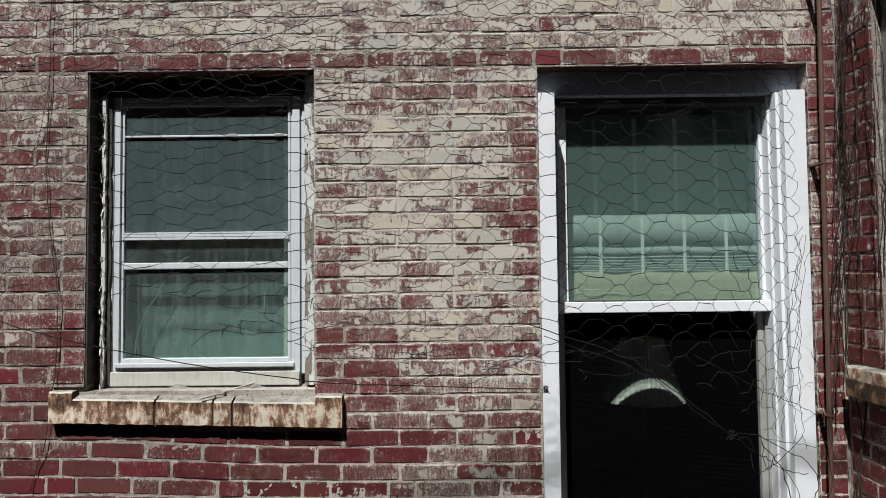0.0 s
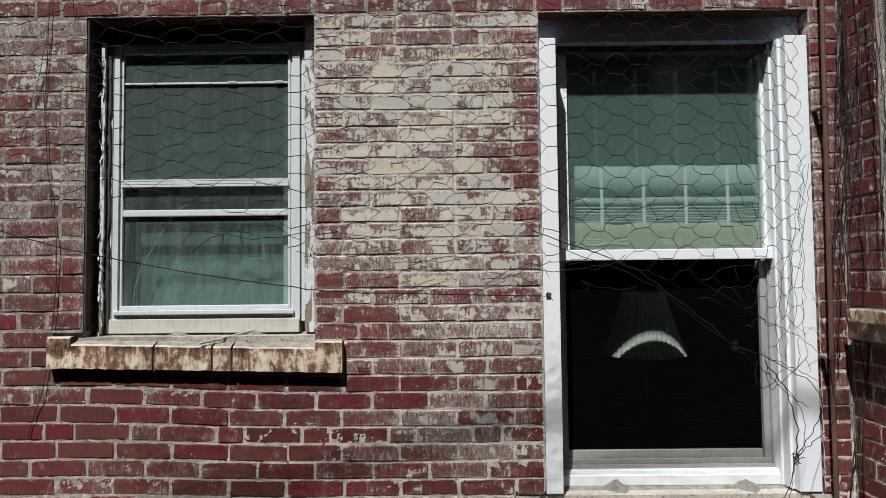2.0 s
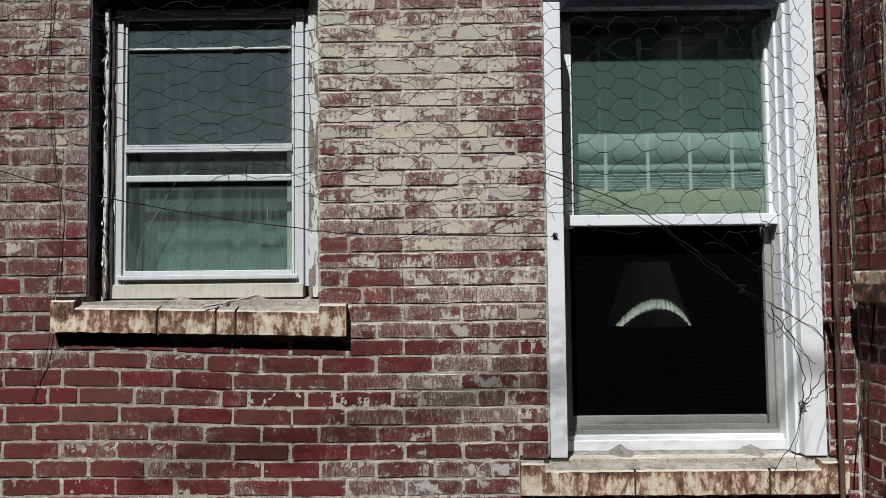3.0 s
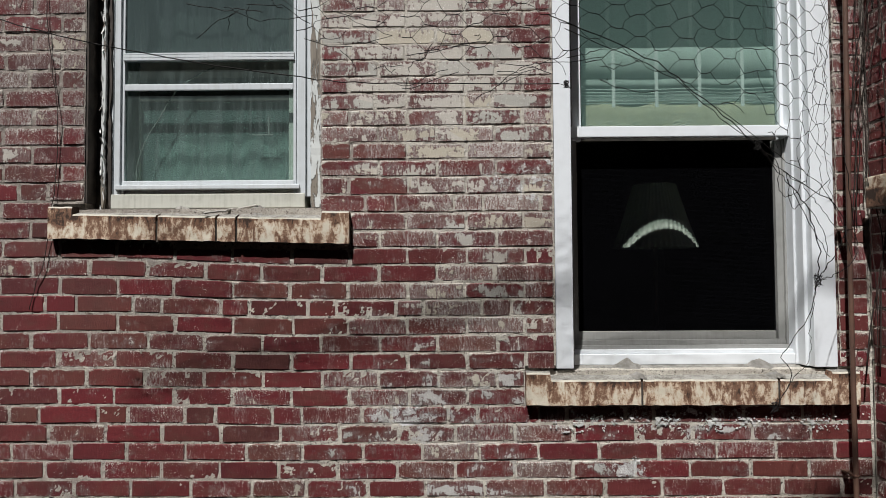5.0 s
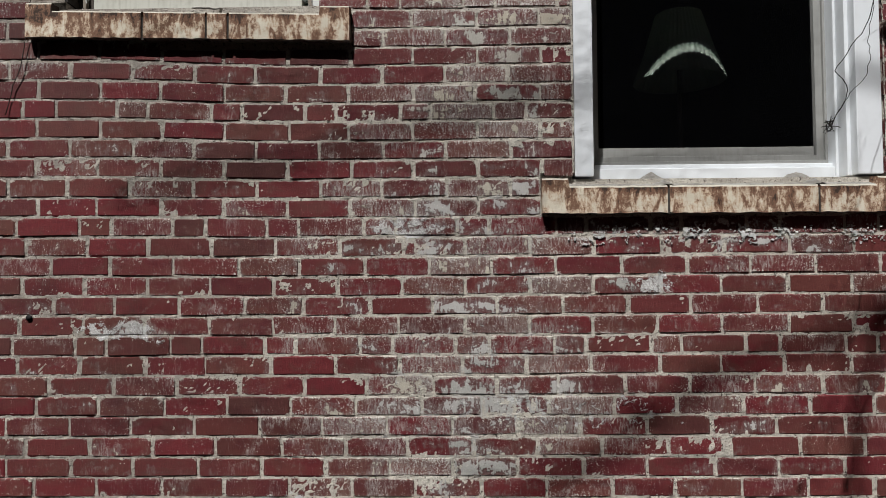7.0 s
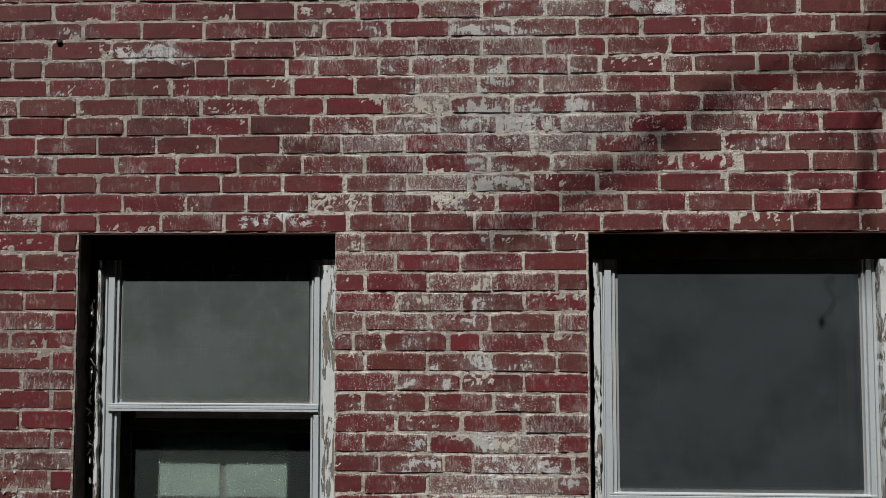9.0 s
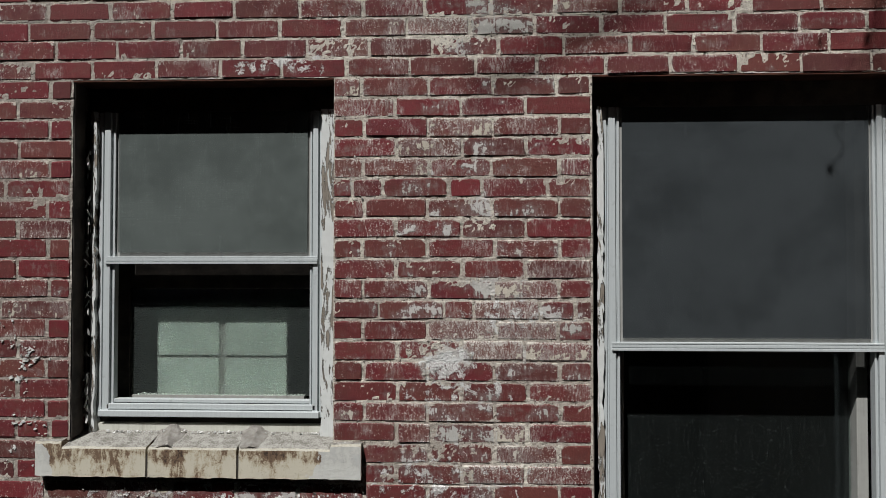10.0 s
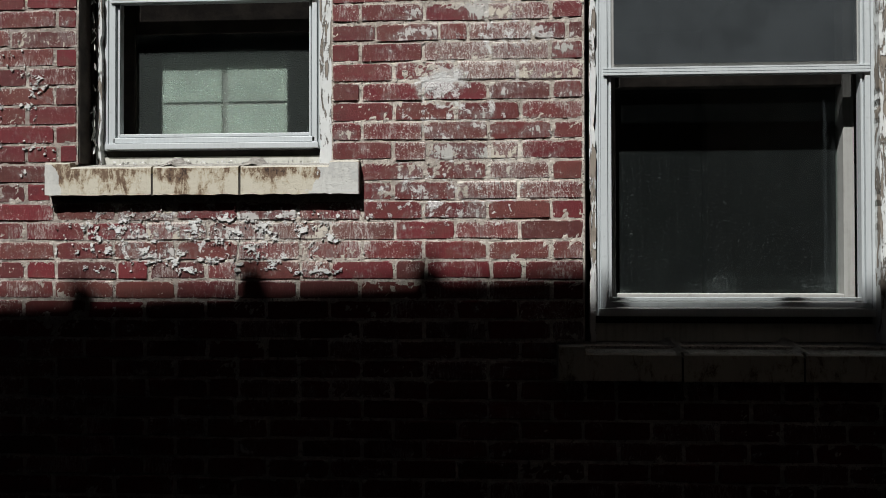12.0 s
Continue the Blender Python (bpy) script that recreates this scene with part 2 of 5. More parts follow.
    color = n.mix(n.mul(pits, 0.8), color, (0.022, 0.014, 0.014))
    # darker in patches, more so towards the left
    left_dark = n.step(n.add(n.noise(1.7, 4, 0.65), n.step(n.xyz()[0], -0.35, -1.25, 0.0, 0.13)), 0.56, 0.80, 0.0, 0.36)
    color = n.mix(left_dark, color, (0.040, 0.024, 0.022))
    high = n.add(n.mul(fine, 0.35), n.mul(drag, 0.40), n.mul(coat, 0.45), n.mul(lump, 0.5), n.mul(pits, -1.0), n.mul(patch, 0.8), n.mul(dots, 0.5))
    return n.done(n.surface(color, n.step(coat, 0, 1, 0.75, 0.92), normal=n.bump(high, 0.0045, 1.0), spec=0.3))


def make_mortar():
    n = Nodes("lime_mortar")
    a, b = n.noise(7, 4, 0.6), n.noise(200, 5, 0.75)
    color = n.mix(a, (0.57, 0.530, 0.450), (0.74, 0.70, 0.62))
    color = n.mix(n.step(b, 0.50, 0.64, 0.0, 0.62), color, (0.27, 0.225, 0.19))
    color = n.mix(n.step(n.noise(75, 4, 0.7), 0.575, 0.63, 0.0, 0.9), color, (0.040, 0.030, 0.026))
    low = n.step(n.xyz()[2], 3.7, 3.1)
    dirt = n.step(n.add(n.mul(n.noise(48, 5, 0.72), 0.7), n.mul(n.noise(3.4, 3, 0.6), 0.5)), 0.50, 0.66)
    color = n.mix(n.mul(dirt, n.add(0.26, n.mul(low, 0.26))), color, (0.150, 0.105, 0.086))
    # the coat runs over the joints too
    left = coat_left(n, coat_zones(n))
    up = n.step(n.xyz()[2], 5.0, 5.5)
    color = n.mix(n.mul(up, n.step(left, 0.0, -0.10), 0.68), color, (0.20, 0.160, 0.145))
    color = n.mix(n.mul(n.step(left, -0.02, 0.03), 0.8), color, coat_tone(n, b))
    color = n.mix(n.step(n.noise(3.0, 4, 0.6), 0.64, 0.78, 0.0, 0.40), color, (0.17, 0.140, 0.115))
    # greyer in patches towards the left
    left_grey = n.mul(n.step(n.add(n.xyz()[0], n.noise(2.3, 4, 0.6)), -0.1, -0.9), n.step(n.noise(30, 4, 0.7), 0.30, 0.60), 0.62)
    color = n.mix(left_grey, color, (0.20, 0.17, 0.15))
    color = n.mix(white_patches(n), color, (0.62, 0.62, 0.60))
    return n.done(n.surface(color, 0.95, normal=n.bump(n.add(b, n.mul(n.noise(60, 3, 0.6), 0.9)), 0.006, 1.0), spec=0.2))


def make_stone():
    n = Nodes("stained_sill_stone")
    fine, grain = n.noise(90, 4, 0.65), n.noise(190, 5, 0.75)
    z = n.xyz()[2]
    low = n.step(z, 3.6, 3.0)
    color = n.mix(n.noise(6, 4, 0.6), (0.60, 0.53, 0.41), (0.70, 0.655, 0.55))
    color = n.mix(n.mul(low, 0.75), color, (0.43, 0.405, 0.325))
    up = n.math("ABSOLUTE", n.xyz_of(n.geo.outputs["Normal"])[2])
    face = n.step(up, 0.45, 0.2)
    # water stains that run down from the top edge: ochre, rust, then black crust
    run = n.noise(1.0, 5, 0.7, vec=n.scaled(36, 12, 12), warp=0.7)
    where = n.add(n.mul(run, 0.55), n.mul(n.noise(13, 5, 0.7), 0.52), n.mul(grain, 0.20))
    rich = n.mul(n.step(z, 4.75, 4.70), n.step(z, 3.4, 4.4))
    where = n.add(where, n.mul(rich, 0.085), n.step(z, 4.75, 4.85, 0.0, 0.075), n.mul(low, 0.004))
    for a, b in ((5.135, 5.205), (4.545, 4.605), (2.185, 2.240)):                    # heavier towards the top edge
        where = n.add(where, n.mul(n.step(z, a, b), n.step(z, b + 0.06, b + 0.05), 0.11))
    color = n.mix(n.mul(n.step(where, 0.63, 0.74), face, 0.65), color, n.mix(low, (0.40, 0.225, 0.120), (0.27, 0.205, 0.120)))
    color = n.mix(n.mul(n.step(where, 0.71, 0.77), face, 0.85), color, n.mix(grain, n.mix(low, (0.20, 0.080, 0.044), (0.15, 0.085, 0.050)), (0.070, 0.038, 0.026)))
    color = n.mix(n.mul(n.step(where, 0.79, 0.86), face, 0.9), color, (0.035, 0.024, 0.019))
    for cx in (-1.500, -0.500):
        lug = n.step(n.add(n.blob((cx, 0, 2.20), (0.085, 1, 0.10), 0.35), n.mul(n.math("SUBTRACT", n.noise(45, 4, 0.65), 0.5), 1.2)), 0.25, 0.32)
        color = n.mix(n.mul(lug, face, 0.8), color, (0.50, 0.51, 0.49))
    pits = n.step(n.noise(170, 4, 0.75), 0.60, 0.70)
    color = n.mix(n.mul(pits, n.step(n.noise(11, 3, 0.6), 0.50, 0.64), 0.6), color, (0.07, 0.05, 0.036))
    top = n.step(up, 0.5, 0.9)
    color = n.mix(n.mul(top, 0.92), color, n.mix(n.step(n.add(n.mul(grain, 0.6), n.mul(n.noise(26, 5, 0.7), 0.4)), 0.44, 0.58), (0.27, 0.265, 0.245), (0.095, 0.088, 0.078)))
    return n.done(n.surface(color, 0.9, normal=n.bump(n.add(fine, n.mul(grain, 0.5), n.mul(pits, -0.8)), 0.0016, 1.0), spec=0.25))


def _xyz_of(self, socket):
    s = self.tree.nodes.new("ShaderNodeSeparateXYZ")
    self.put(s.inputs[0], socket)
    return s.outputs


Nodes.xyz_of = _xyz_of


def make_paint(name, white, dirt, amount, rough=0.55, scale=1.0):
    """Smooth paint or capping with dirt in faint runs."""
    n = Nodes(name)
    run = n.noise(1.0, 5, 0.6, vec=n.scaled(70 * scale, 50 * scale, 1.5))
    spot = n.noise(22, 4, 0.6)
    color = n.mix(n.step(n.add(n.mul(run, 0.6), n.mul(spot, 0.5)), 0.48, 0.78, 0.0, amount), white, dirt)
    color = n.mix(n.step(n.noise(240, 2, 0.5), 0.72, 0.80, 0.0, 0.35), color, dirt)
    return n.done(n.surface(color, rough, normal=n.bump(n.noise(25, 3, 0.5), 0.0004, 0.4)))


def make_peeling():
    n = Nodes("peeling_white_paint_on_wood")
    grain = n.noise(1.0, 4, 0.6, vec=n.scaled(220, 120, 7))
    wood = n.mix(grain, (0.115, 0.095, 0.075), (0.30, 0.265, 0.22))
    paint = n.mix(n.noise(30, 3, 0.6), (0.60, 0.62, 0.61), (0.46, 0.47, 0.45))
    bare = n.add(n.mul(n.noise(1.0, 4, 0.65, vec=n.scaled(55, 40, 9), warp=0.8), 0.8), n.mul(n.noise(5.5, 2, 0.5), 0.45), n.mul(n.noise(140, 2, 0.5), 0.1))
    f = n.step(bare, 0.70, 0.73)
    rim = n.mul(n.step(bare, 0.68, 0.71), n.step(bare, 0.76, 0.72))
    color = n.mix(f, paint, wood)
    color = n.mix(n.mul(rim, 0.6), color, (0.06, 0.05, 0.04))
    return n.done(n.surface(color, 0.75, normal=n.bump(n.add(n.mul(f, -1.0), n.mul(grain, 0.3)), 0.003, 1.0), spec=0.3))


def make_aluminium():
    n = Nodes("mill_aluminium")
    run = n.noise(1.0, 4, 0.6, vec=n.scaled(160, 160, 6))
    color = n.mix(run, (0.54, 0.575, 0.575), (0.40, 0.43, 0.435))
    color = n.mix(n.step(n.noise(40, 4, 0.7), 0.55, 0.75, 0.0, 0.45), color, (0.30, 0.31, 0.31))
    return n.done(n.surface(color, 0.5, metal=0.15, normal=n.bump(n.noise(90, 2, 0.5), 0.0005, 0.5)))


def make_glass(name, dust=0.05, streak=0.12, tint=(0.9, 0.95, 0.93), film=(0.40, 0.43, 0.41), speck=0.0, gloss=(0.9, 0.95, 1.0), moss=()):
    """Window glass: see-through, mirror-like at a slant, with a film of dust in runs."""
    n = Nodes(name)
    run = n.noise(1.0, 5, 0.65, vec=n.scaled(34, 20, 3.0), warp=0.3)
    runs = n.noise(1.0, 4, 0.6, vec=n.scaled(110, 60, 7))
    f = n.add(n.step(run, 0.40, 0.72, dust, dust + streak), n.step(runs, 0.60, 0.75, 0.0, streak * 0.6))
    if speck:
        f = n.add(f, n.mul(n.step(n.cells(105), 0.20, 0.10), n.step(n.noise(48, 3, 0.6), 0.38, 0.60), speck))
    for centre, radii in moss:
        f = n.add(f, n.mul(n.blob(centre, radii, 1.0), n.step(n.noise(160, 4, 0.7), 0.50, 0.62), 0.09))
    slant = n.tree.nodes.new("ShaderNodeLayerWeight").outputs["Facing"]
    fres = n.add(0.03, n.mul(n.math("POWER", slant, 5.0), 0.9))
    nrm = n.bump(n.noise(3, 1, 0.5), 0.0015, 0.6)
    clear = n.blend(fres, n.shader("Transparent", Color=tint), n.shader("Glossy", Color=gloss, Roughness=0.02, Normal=nrm))
    return n.done(n.blend(n.math("MINIMUM", f, 1.0), clear, n.shader("Diffuse", Color=film, Normal=nrm)))


def make_obscure(name, dust, film, rough):
    """Pebbled or fogged glass: it lets light through but blurs what stands behind."""
    n = Nodes(name)
    lumps = n.cells(215)
    nrm = n.bump(lumps, 0.004, 0.8)
    dim = n.add(dust, n.mul(n.step(n.noise(60, 3, 0.6), 0.4, 0.7), 0.05), n.mul(n.step(lumps, 0.3, 0.6), 0.06))
    body = n.shader("Refraction", Color=(0.84, 0.90, 0.87), Roughness=rough, IOR=1.09, Normal=nrm)
    return n.done(n.blend(dim, body, n.shader("Diffuse", Color=film, Normal=nrm)))


def make_screen(name, cover, wire, patch=0.2):
    """Woven insect screen too fine to see thread by thread."""
    n = Nodes(name)
    weave = n.add(n.mul(n.noise(1.0, 2, 0.5, vec=n.scaled(8, 8, 420)), 0.5), n.mul(n.noise(1.0, 3, 0.6, vec=n.scaled(260, 60, 12)), 0.5))
    smear = n.noise(2.6, 4, 0.6)
    f = n.add(cover, n.mul(n.math("SUBTRACT", weave, 0.5), 0.32), n.mul(n.math("SUBTRACT", smear, 0.5), patch))
    f = n.add(f, n.mul(n.step(n.noise(1.0, 4, 0.6, vec=n.scaled(60, 30, 8)), 0.62, 0.74), patch * 0.5))
    color = n.mix(n.step(n.noise(5, 4, 0.6), 0.35, 0.7), wire, tuple(c * 0.72 for c in wire))
    return n.done(n.blend(f, n.shader("Transparent", Color=(1.0, 1.0, 1.0)), n.shader("Diffuse", Color=color)))


def make_plain(name, a, b, scale=12.0, rough=0.8, bump=0.001, metal=0.0):
    n = Nodes(name)
    c = n.noise(scale, 5, 0.6)
    color = n.mix(n.step(c, 0.3, 0.7), a, b)
    color = n.mix(n.step(n.noise(scale * 9, 3, 0.6), 0.55, 0.8, 0.0, 0.4), color, tuple(v * 0.55 for v in a))
    return n.done(n.surface(color, rough, metal=metal, normal=n.bump(n.noise(scale * 5, 4, 0.6), bump, 0.8), spec=0.3))


def make_dull(name, color):
    """Matt black coating."""
    n = Nodes(name)
    return n.done(n.shader("Diffuse", Color=n.mix(n.noise(40, 3, 0.6), color, tuple(c * 1.8 for c in color))))


def make_cloth(name, a, b, through=0.25):
    n = Nodes(name)
    w = n.noise(1.0, 3, 0.5, vec=n.scaled(300, 60, 30))
    color = n.mix(n.add(n.mul(w, 0.5), n.mul(n.noise(6, 3, 0.5), 0.5)), a, b)
    nrm = n.bump(w, 0.0006, 0.6)
    return n.done(n.blend(through, n.shader("Diffuse", Color=color, Normal=nrm), n.shader("Translucent", Color=color)))


BRICK, MORTAR, STONE, PEEL, ALU = make_brick(), make_mortar(), make_stone(), make_peeling(), make_aluminium()
CAP = make_paint("white_capping", (0.70, 0.725, 0.745), (0.48, 0.49, 0.49), 0.3, scale=0.15)
# white capping under the lintel, its bluish shade put into the colour
CAPSHADE = make_paint("shaded_white_capping", (0.28, 0.31, 0.37), (0.16, 0.17, 0.19), 0.4, scale=0.15)
SASHWHITE = make_paint("storm_sash_white", (0.53, 0.56, 0.575), (0.36, 0.37, 0.36), 0.5)
CREAM = make_paint("aged_cream_paint", (0.48, 0.48, 0.425), (0.25, 0.235, 0.19), 0.6)
GREYFRAME = make_paint("grey_screen_frame", (0.30, 0.30, 0.285), (0.19, 0.185, 0.17), 0.5)
# dark wood, also used where window shade is put into the colour
DARKWOODSHADE = make_plain("dark_wood_and_shade", (0.030, 0.026, 0.023), (0.075, 0.062, 0.052), 14, 0.85, 0.002)
GLASS_A = make_glass("streaked_storm_glass", 0.40, 0.20, film=(0.088, 0.118, 0.118))
GLASS_A2 = make_glass("hazy_storm_glass", 0.07, 0.12, tint=(0.90, 0.97, 0.95), film=(0.22, 0.27, 0.26))
GLASS_C = make_glass("green_tinted_glass", 0.165, 0.04, tint=(0.95, 0.985, 0.97), film=(0.17, 0.27, 0.245))
GLASS_D = make_glass("speckled_dusty_glass", 0.0075, 0.003, film=(0.38, 0.43, 0.42), speck=0.55, moss=(((0.80, 0.17, 1.83), (0.10, 1, 0.085)), ((1.17, 0.17, 1.83), (0.12, 1, 0.075)), ((0.50, 0.17, 1.80), (0.12, 1, 0.05))))
FROST = make_obscure("pebbled_glass", 0.04, (0.16, 0.18, 0.17), 0.32)
FOG = make_obscure("fogged_glass", 0.22, (0.20, 0.26, 0.25), 0.6)
SCREEN_B = make_screen("grey_insect_screen", 0.68, (0.128, 0.148, 0.140), 0.22)
SCREENWIRE = make_dull("black_screen_wire", (0.0025, 0.0025, 0.003))
SCREEN_D = make_screen("dark_insect_screen", 0.64, (0.057, 0.065, 0.069), 0.32)
SHADECLOTH = make_cloth("mint_cloth", (0.64, 0.74, 0.69), (0.56, 0.66, 0.61))
TAPE = make_cloth("pale_tape", (0.80, 0.86, 0.82), (0.74, 0.80, 0.77))
HEMCLOTH = make_cloth("olive_hem_cloth", (0.74, 0.73, 0.54), (0.64, 0.64, 0.47), 0.15)
HEMLIGHT = make_cloth("pale_hem_stitching", (0.80, 0.81, 0.66), (0.72, 0.73, 0.58), 0.15)
CURTAIN = make_cloth("pale_green_curtain", (0.50, 0.575, 0.55), (0.36, 0.44, 0.42))
BOARD = make_plain("white_card", (0.268, 0.296, 0.265), (0.200, 0.222, 0.200), 8, 0.8)
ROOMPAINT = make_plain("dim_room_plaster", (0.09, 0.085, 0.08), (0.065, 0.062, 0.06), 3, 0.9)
WIRE = make_plain("rusty_black_wire", (0.007, 0.0065, 0.0065), (0.015, 0.012, 0.010), 60, 0.85)
VINE = make_plain("dry_vine_bark", (0.022, 0.016, 0.014), (0.045, 0.031, 0.025), 60, 0.9)
PIPE = make_plain("brown_painted_metal", (0.120, 0.066, 0.046), (0.080, 0.045, 0.034), 9, 0.6)
LUMP = make_plain("crumbly_white_mortar", (0.44, 0.42, 0.385), (0.30, 0.28, 0.25), 40, 0.95, 0.003)
FLAKE = make_plain("flaking_white_paint", (0.66, 0.66, 0.64), (0.50, 0.50, 0.48), 60, 0.8, 0.001)
LAMPSHADE = make_cloth("pleated_lampshade", (0.53, 0.60, 0.52), (0.43, 0.50, 0.43), 0.04)
BRASS = make_plain("old_brass", (0.40, 0.28, 0.10), (0.30, 0.20, 0.08), 30, 0.35, metal=0.9)
# near-black, so that unseen walls bounce little light onto the wall's dark foot
SHADEDBRICK = make_plain("low_bounce_dark_brick", (0.026, 0.017, 0.015), (0.018, 0.013, 0.012), 2.5, 0.9, 0.004)
GROUND = make_plain("worn_concrete", (0.085, 0.08, 0.073), (0.060, 0.057, 0.053), 1.5, 0.9, 0.004)
RUST = make_plain("rusty_steel", (0.10, 0.035, 0.020), (0.05, 0.022, 0.016), 25, 0.9, 0.002)
INNER = make_paint("greyed_sash_paint", (0.30, 0.30, 0.28), (0.16, 0.152, 0.14), 0.6)
# weathered timber, coloured darker for the shade of the side window's recess
WEATHEREDSHADE = make_paint("weathered_timber_in_shade", (0.17, 0.165, 0.155), (0.07, 0.064, 0.056), 0.8)
BARK = make_plain("tree_bark", (0.070, 0.055, 0.043), (0.045, 0.035, 0.028), 20, 0.95, 0.006)


# ---- building helpers ----
def part(name, bm, material, parent=None, label=""):
    """Links a bmesh or a mesh as one object under a thing."""
    if isinstance(bm, bmesh.types.BMesh):
        me = bpy.data.meshes.new(name)
        bm.to_mesh(me)
        bm.free()
    else:
        me = bm
    if material and not me.materials:
        me.materials.append(material)
    ob = new(name, me)
    ob.parent = parent
    if label:
        tagged(ob, label)
    return ob


def thing(name, label, category, at=(0, 0, 0), group="", kind=""):
    ob = new(name)
    ob.empty_display_size = 0.1
    ob.location = at
    return tagged(ob, label, category, group, kind)


def box(bm, x0, x1, y0, y1, z0, z1, bevel=0.0):
    made = bmesh.ops.create_cube(bm, size=1.0, matrix=Matrix.Translation(((x0 + x1) / 2, (y0 + y1) / 2, (z0 + z1) / 2))
                                 @ Matrix.Diagonal((x1 - x0, y1 - y0, z1 - z0, 1.0)))
    if bevel:
        edges = list({e for v in made["verts"] for e in v.link_edges})
        bmesh.ops.bevel(bm, geom=edges, offset=bevel, segments=2, affect="EDGES", profile=0.6)
    return bm


def bar(*size, bevel=0.0):
    return box(bmesh.new(), *size, bevel=bevel)


def steps(sizes, bevel=0.0015):
    """Several boxes of one moulding, in one mesh."""
    bm = bmesh.new()
    for s in sizes:
        box(bm, *s, bevel=bevel)
    return bm


def ragged(x0, x1, y0, y1, z0, z1, seed, jag=0.004, cell=0.025):
    """An upright board with chipped, uneven edges."""
    rng = random.Random(seed)
    bm = bmesh.new()
    count = max(2, int((z1 - z0) / cell))
    rings = []
    for i in range(count + 1):
        z = z0 + (z1 - z0) * i / count
        chip = [max(0.0, noise.noise(Vector((seed * 3.7 + q, z * 9, 0))) + 0.6 * noise.noise(Vector((seed * 1.9 + q, z * 41, 0)))) for q in (0, 20, 40)]
        a, b = x0 + jag * chip[0] * 1.6 + rng.uniform(0, jag * 0.12), x1 - jag * chip[1] * 1.6 - rng.uniform(0, jag * 0.12)
        c = y0 + jag * 0.4 * chip[2]
        rings.append([bm.verts.new(p) for p in ((a, c, z), (b, c, z), (b, y1, z), (a, y1, z))])
    for lo, hi in zip(rings, rings[1:]):
        for k in range(4):
            bm.faces.new((lo[k], lo[(k + 1) % 4], hi[(k + 1) % 4], hi[k]))
    bm.faces.new(rings[0][::-1])
    bm.faces.new(rings[-1])
    return bm


def tubes(paths, sides=5):
    """A mesh of round strands. Each path: a list of (point, radius)."""
    verts, faces = [], []
    for path in paths:
        pts = [Vector(p) for p, _ in path]
        first = len(verts)
        for i, (p, r) in enumerate(path):
            way = (pts[min(i + 1, len(pts) - 1)] - pts[max(i - 1, 0)]).normalized()
            side = way.cross(Vector((0.31, 0.87, 0.38))).normalized()
            other = way.cross(side)
            for k in range(sides):
                a = 2 * math.pi * k / sides
                verts.append(pts[i] + (side * math.cos(a) + other * math.sin(a)) * r)
        for i in range(len(pts) - 1):
            for k in range(sides):
                a, b = first + i * sides + k, first + i * sides + (k + 1) % sides
                faces.append((a, b, b + sides, a + sides))
        faces.append(tuple(range(first + sides - 1, first - 1, -1)))
        faces.append(tuple(range(first + (len(pts) - 1) * sides, first + len(pts) * sides)))
    me = bpy.data.meshes.new("strand")
    me.from_pydata(verts, [], faces)
    for p in me.polygons:
        p.use_smooth = True
    return me


def wander(a, b, count, spread, radius, rng, thin=1.0):
    """A crooked strand from a to b."""
    a, b = Vector(a), Vector(b)
    drift, out = Vector((0, 0, 0)), []
    for i in range(count + 1):
        f = i / count
        drift += Vector((rng.uniform(-1, 1), rng.uniform(-1, 1), rng.uniform(-1, 1))) * spread
        out.append((a.lerp(b, f) + drift * math.sin(math.pi * f), radius * (1 + (thin - 1) * f)))
    return out


def smooth(points, radius, seed=0, wob=0.002, steps_each=6, thin=1.0):
    """A strand that runs smoothly through a few points."""
    rng = random.Random(seed)
    p = [Vector(q) for q in points]
    p = [p[0] * 2 - p[1], *p, p[-1] * 2 - p[-2]]
    out = []
    total = (len(p) - 3) * steps_each
    for i in range(len(p) - 3):
        a, b, c, d = p[i:i + 4]
        for s in range(steps_each + (1 if i == len(p) - 4 else 0)):
            t = s / steps_each
            q = 0.5 * (2 * b + (c - a) * t + (2 * a - 5 * b + 4 * c - d) * t * t + (3 * b - a - 3 * c + d) * t ** 3)
            f = (i * steps_each + s) / total
            out.append((q + Vector((rng.gauss(0, wob), rng.gauss(0, wob), rng.gauss(0, wob))), radius * (1 + (thin - 1) * f)))
    return out


# ---- the wall: courses, openings, core ----
COURSE, ROW0, PITCH, BOND = 0.06744, 4.870, 0.2150, 0.306     # course height, a header course, stretcher pitch, a jamb
WALL_X0, WALL_X1, RETURN_X = -1.95, 1.470, 1.470
WALL_Z0, WALL_Z1 = 0.75, 6.95
SPLIT = ROW0 + COURSE * (-17.5)


def row_z(k):
    return ROW0 + COURSE * k


def bed(k):
    """The height of the bed joint below course k."""
    return ROW0 + COURSE * (k - 0.5)


# openings: x0, x1, lowest course, first course above
OPENINGS = [(-1.421, -0.546, 6, 24), (0.316, 1.352, -3, 24), (-1.447, -0.556, -38, -20), (0.303, 1.362, -47, -20)]
SILLS = [(-1.540, -0.437, 4, 6), (0.205, 1.405, -5, -3), (-1.543, -0.455, -40, -38), (0.212, 1.440, -49, -47)]


PIER = ((-12, 0.0), (-5, -0.010), (0, -0.022), (5, -0.040), (8, -0.042), (12, -0.061), (18, -0.099), (26, -0.135))


def pier_sag(k):
    """The courses between the windows lie closer together than those beside them."""
    return float(np.interp(k, [a for a, _ in PIER], [b for _, b in PIER]))


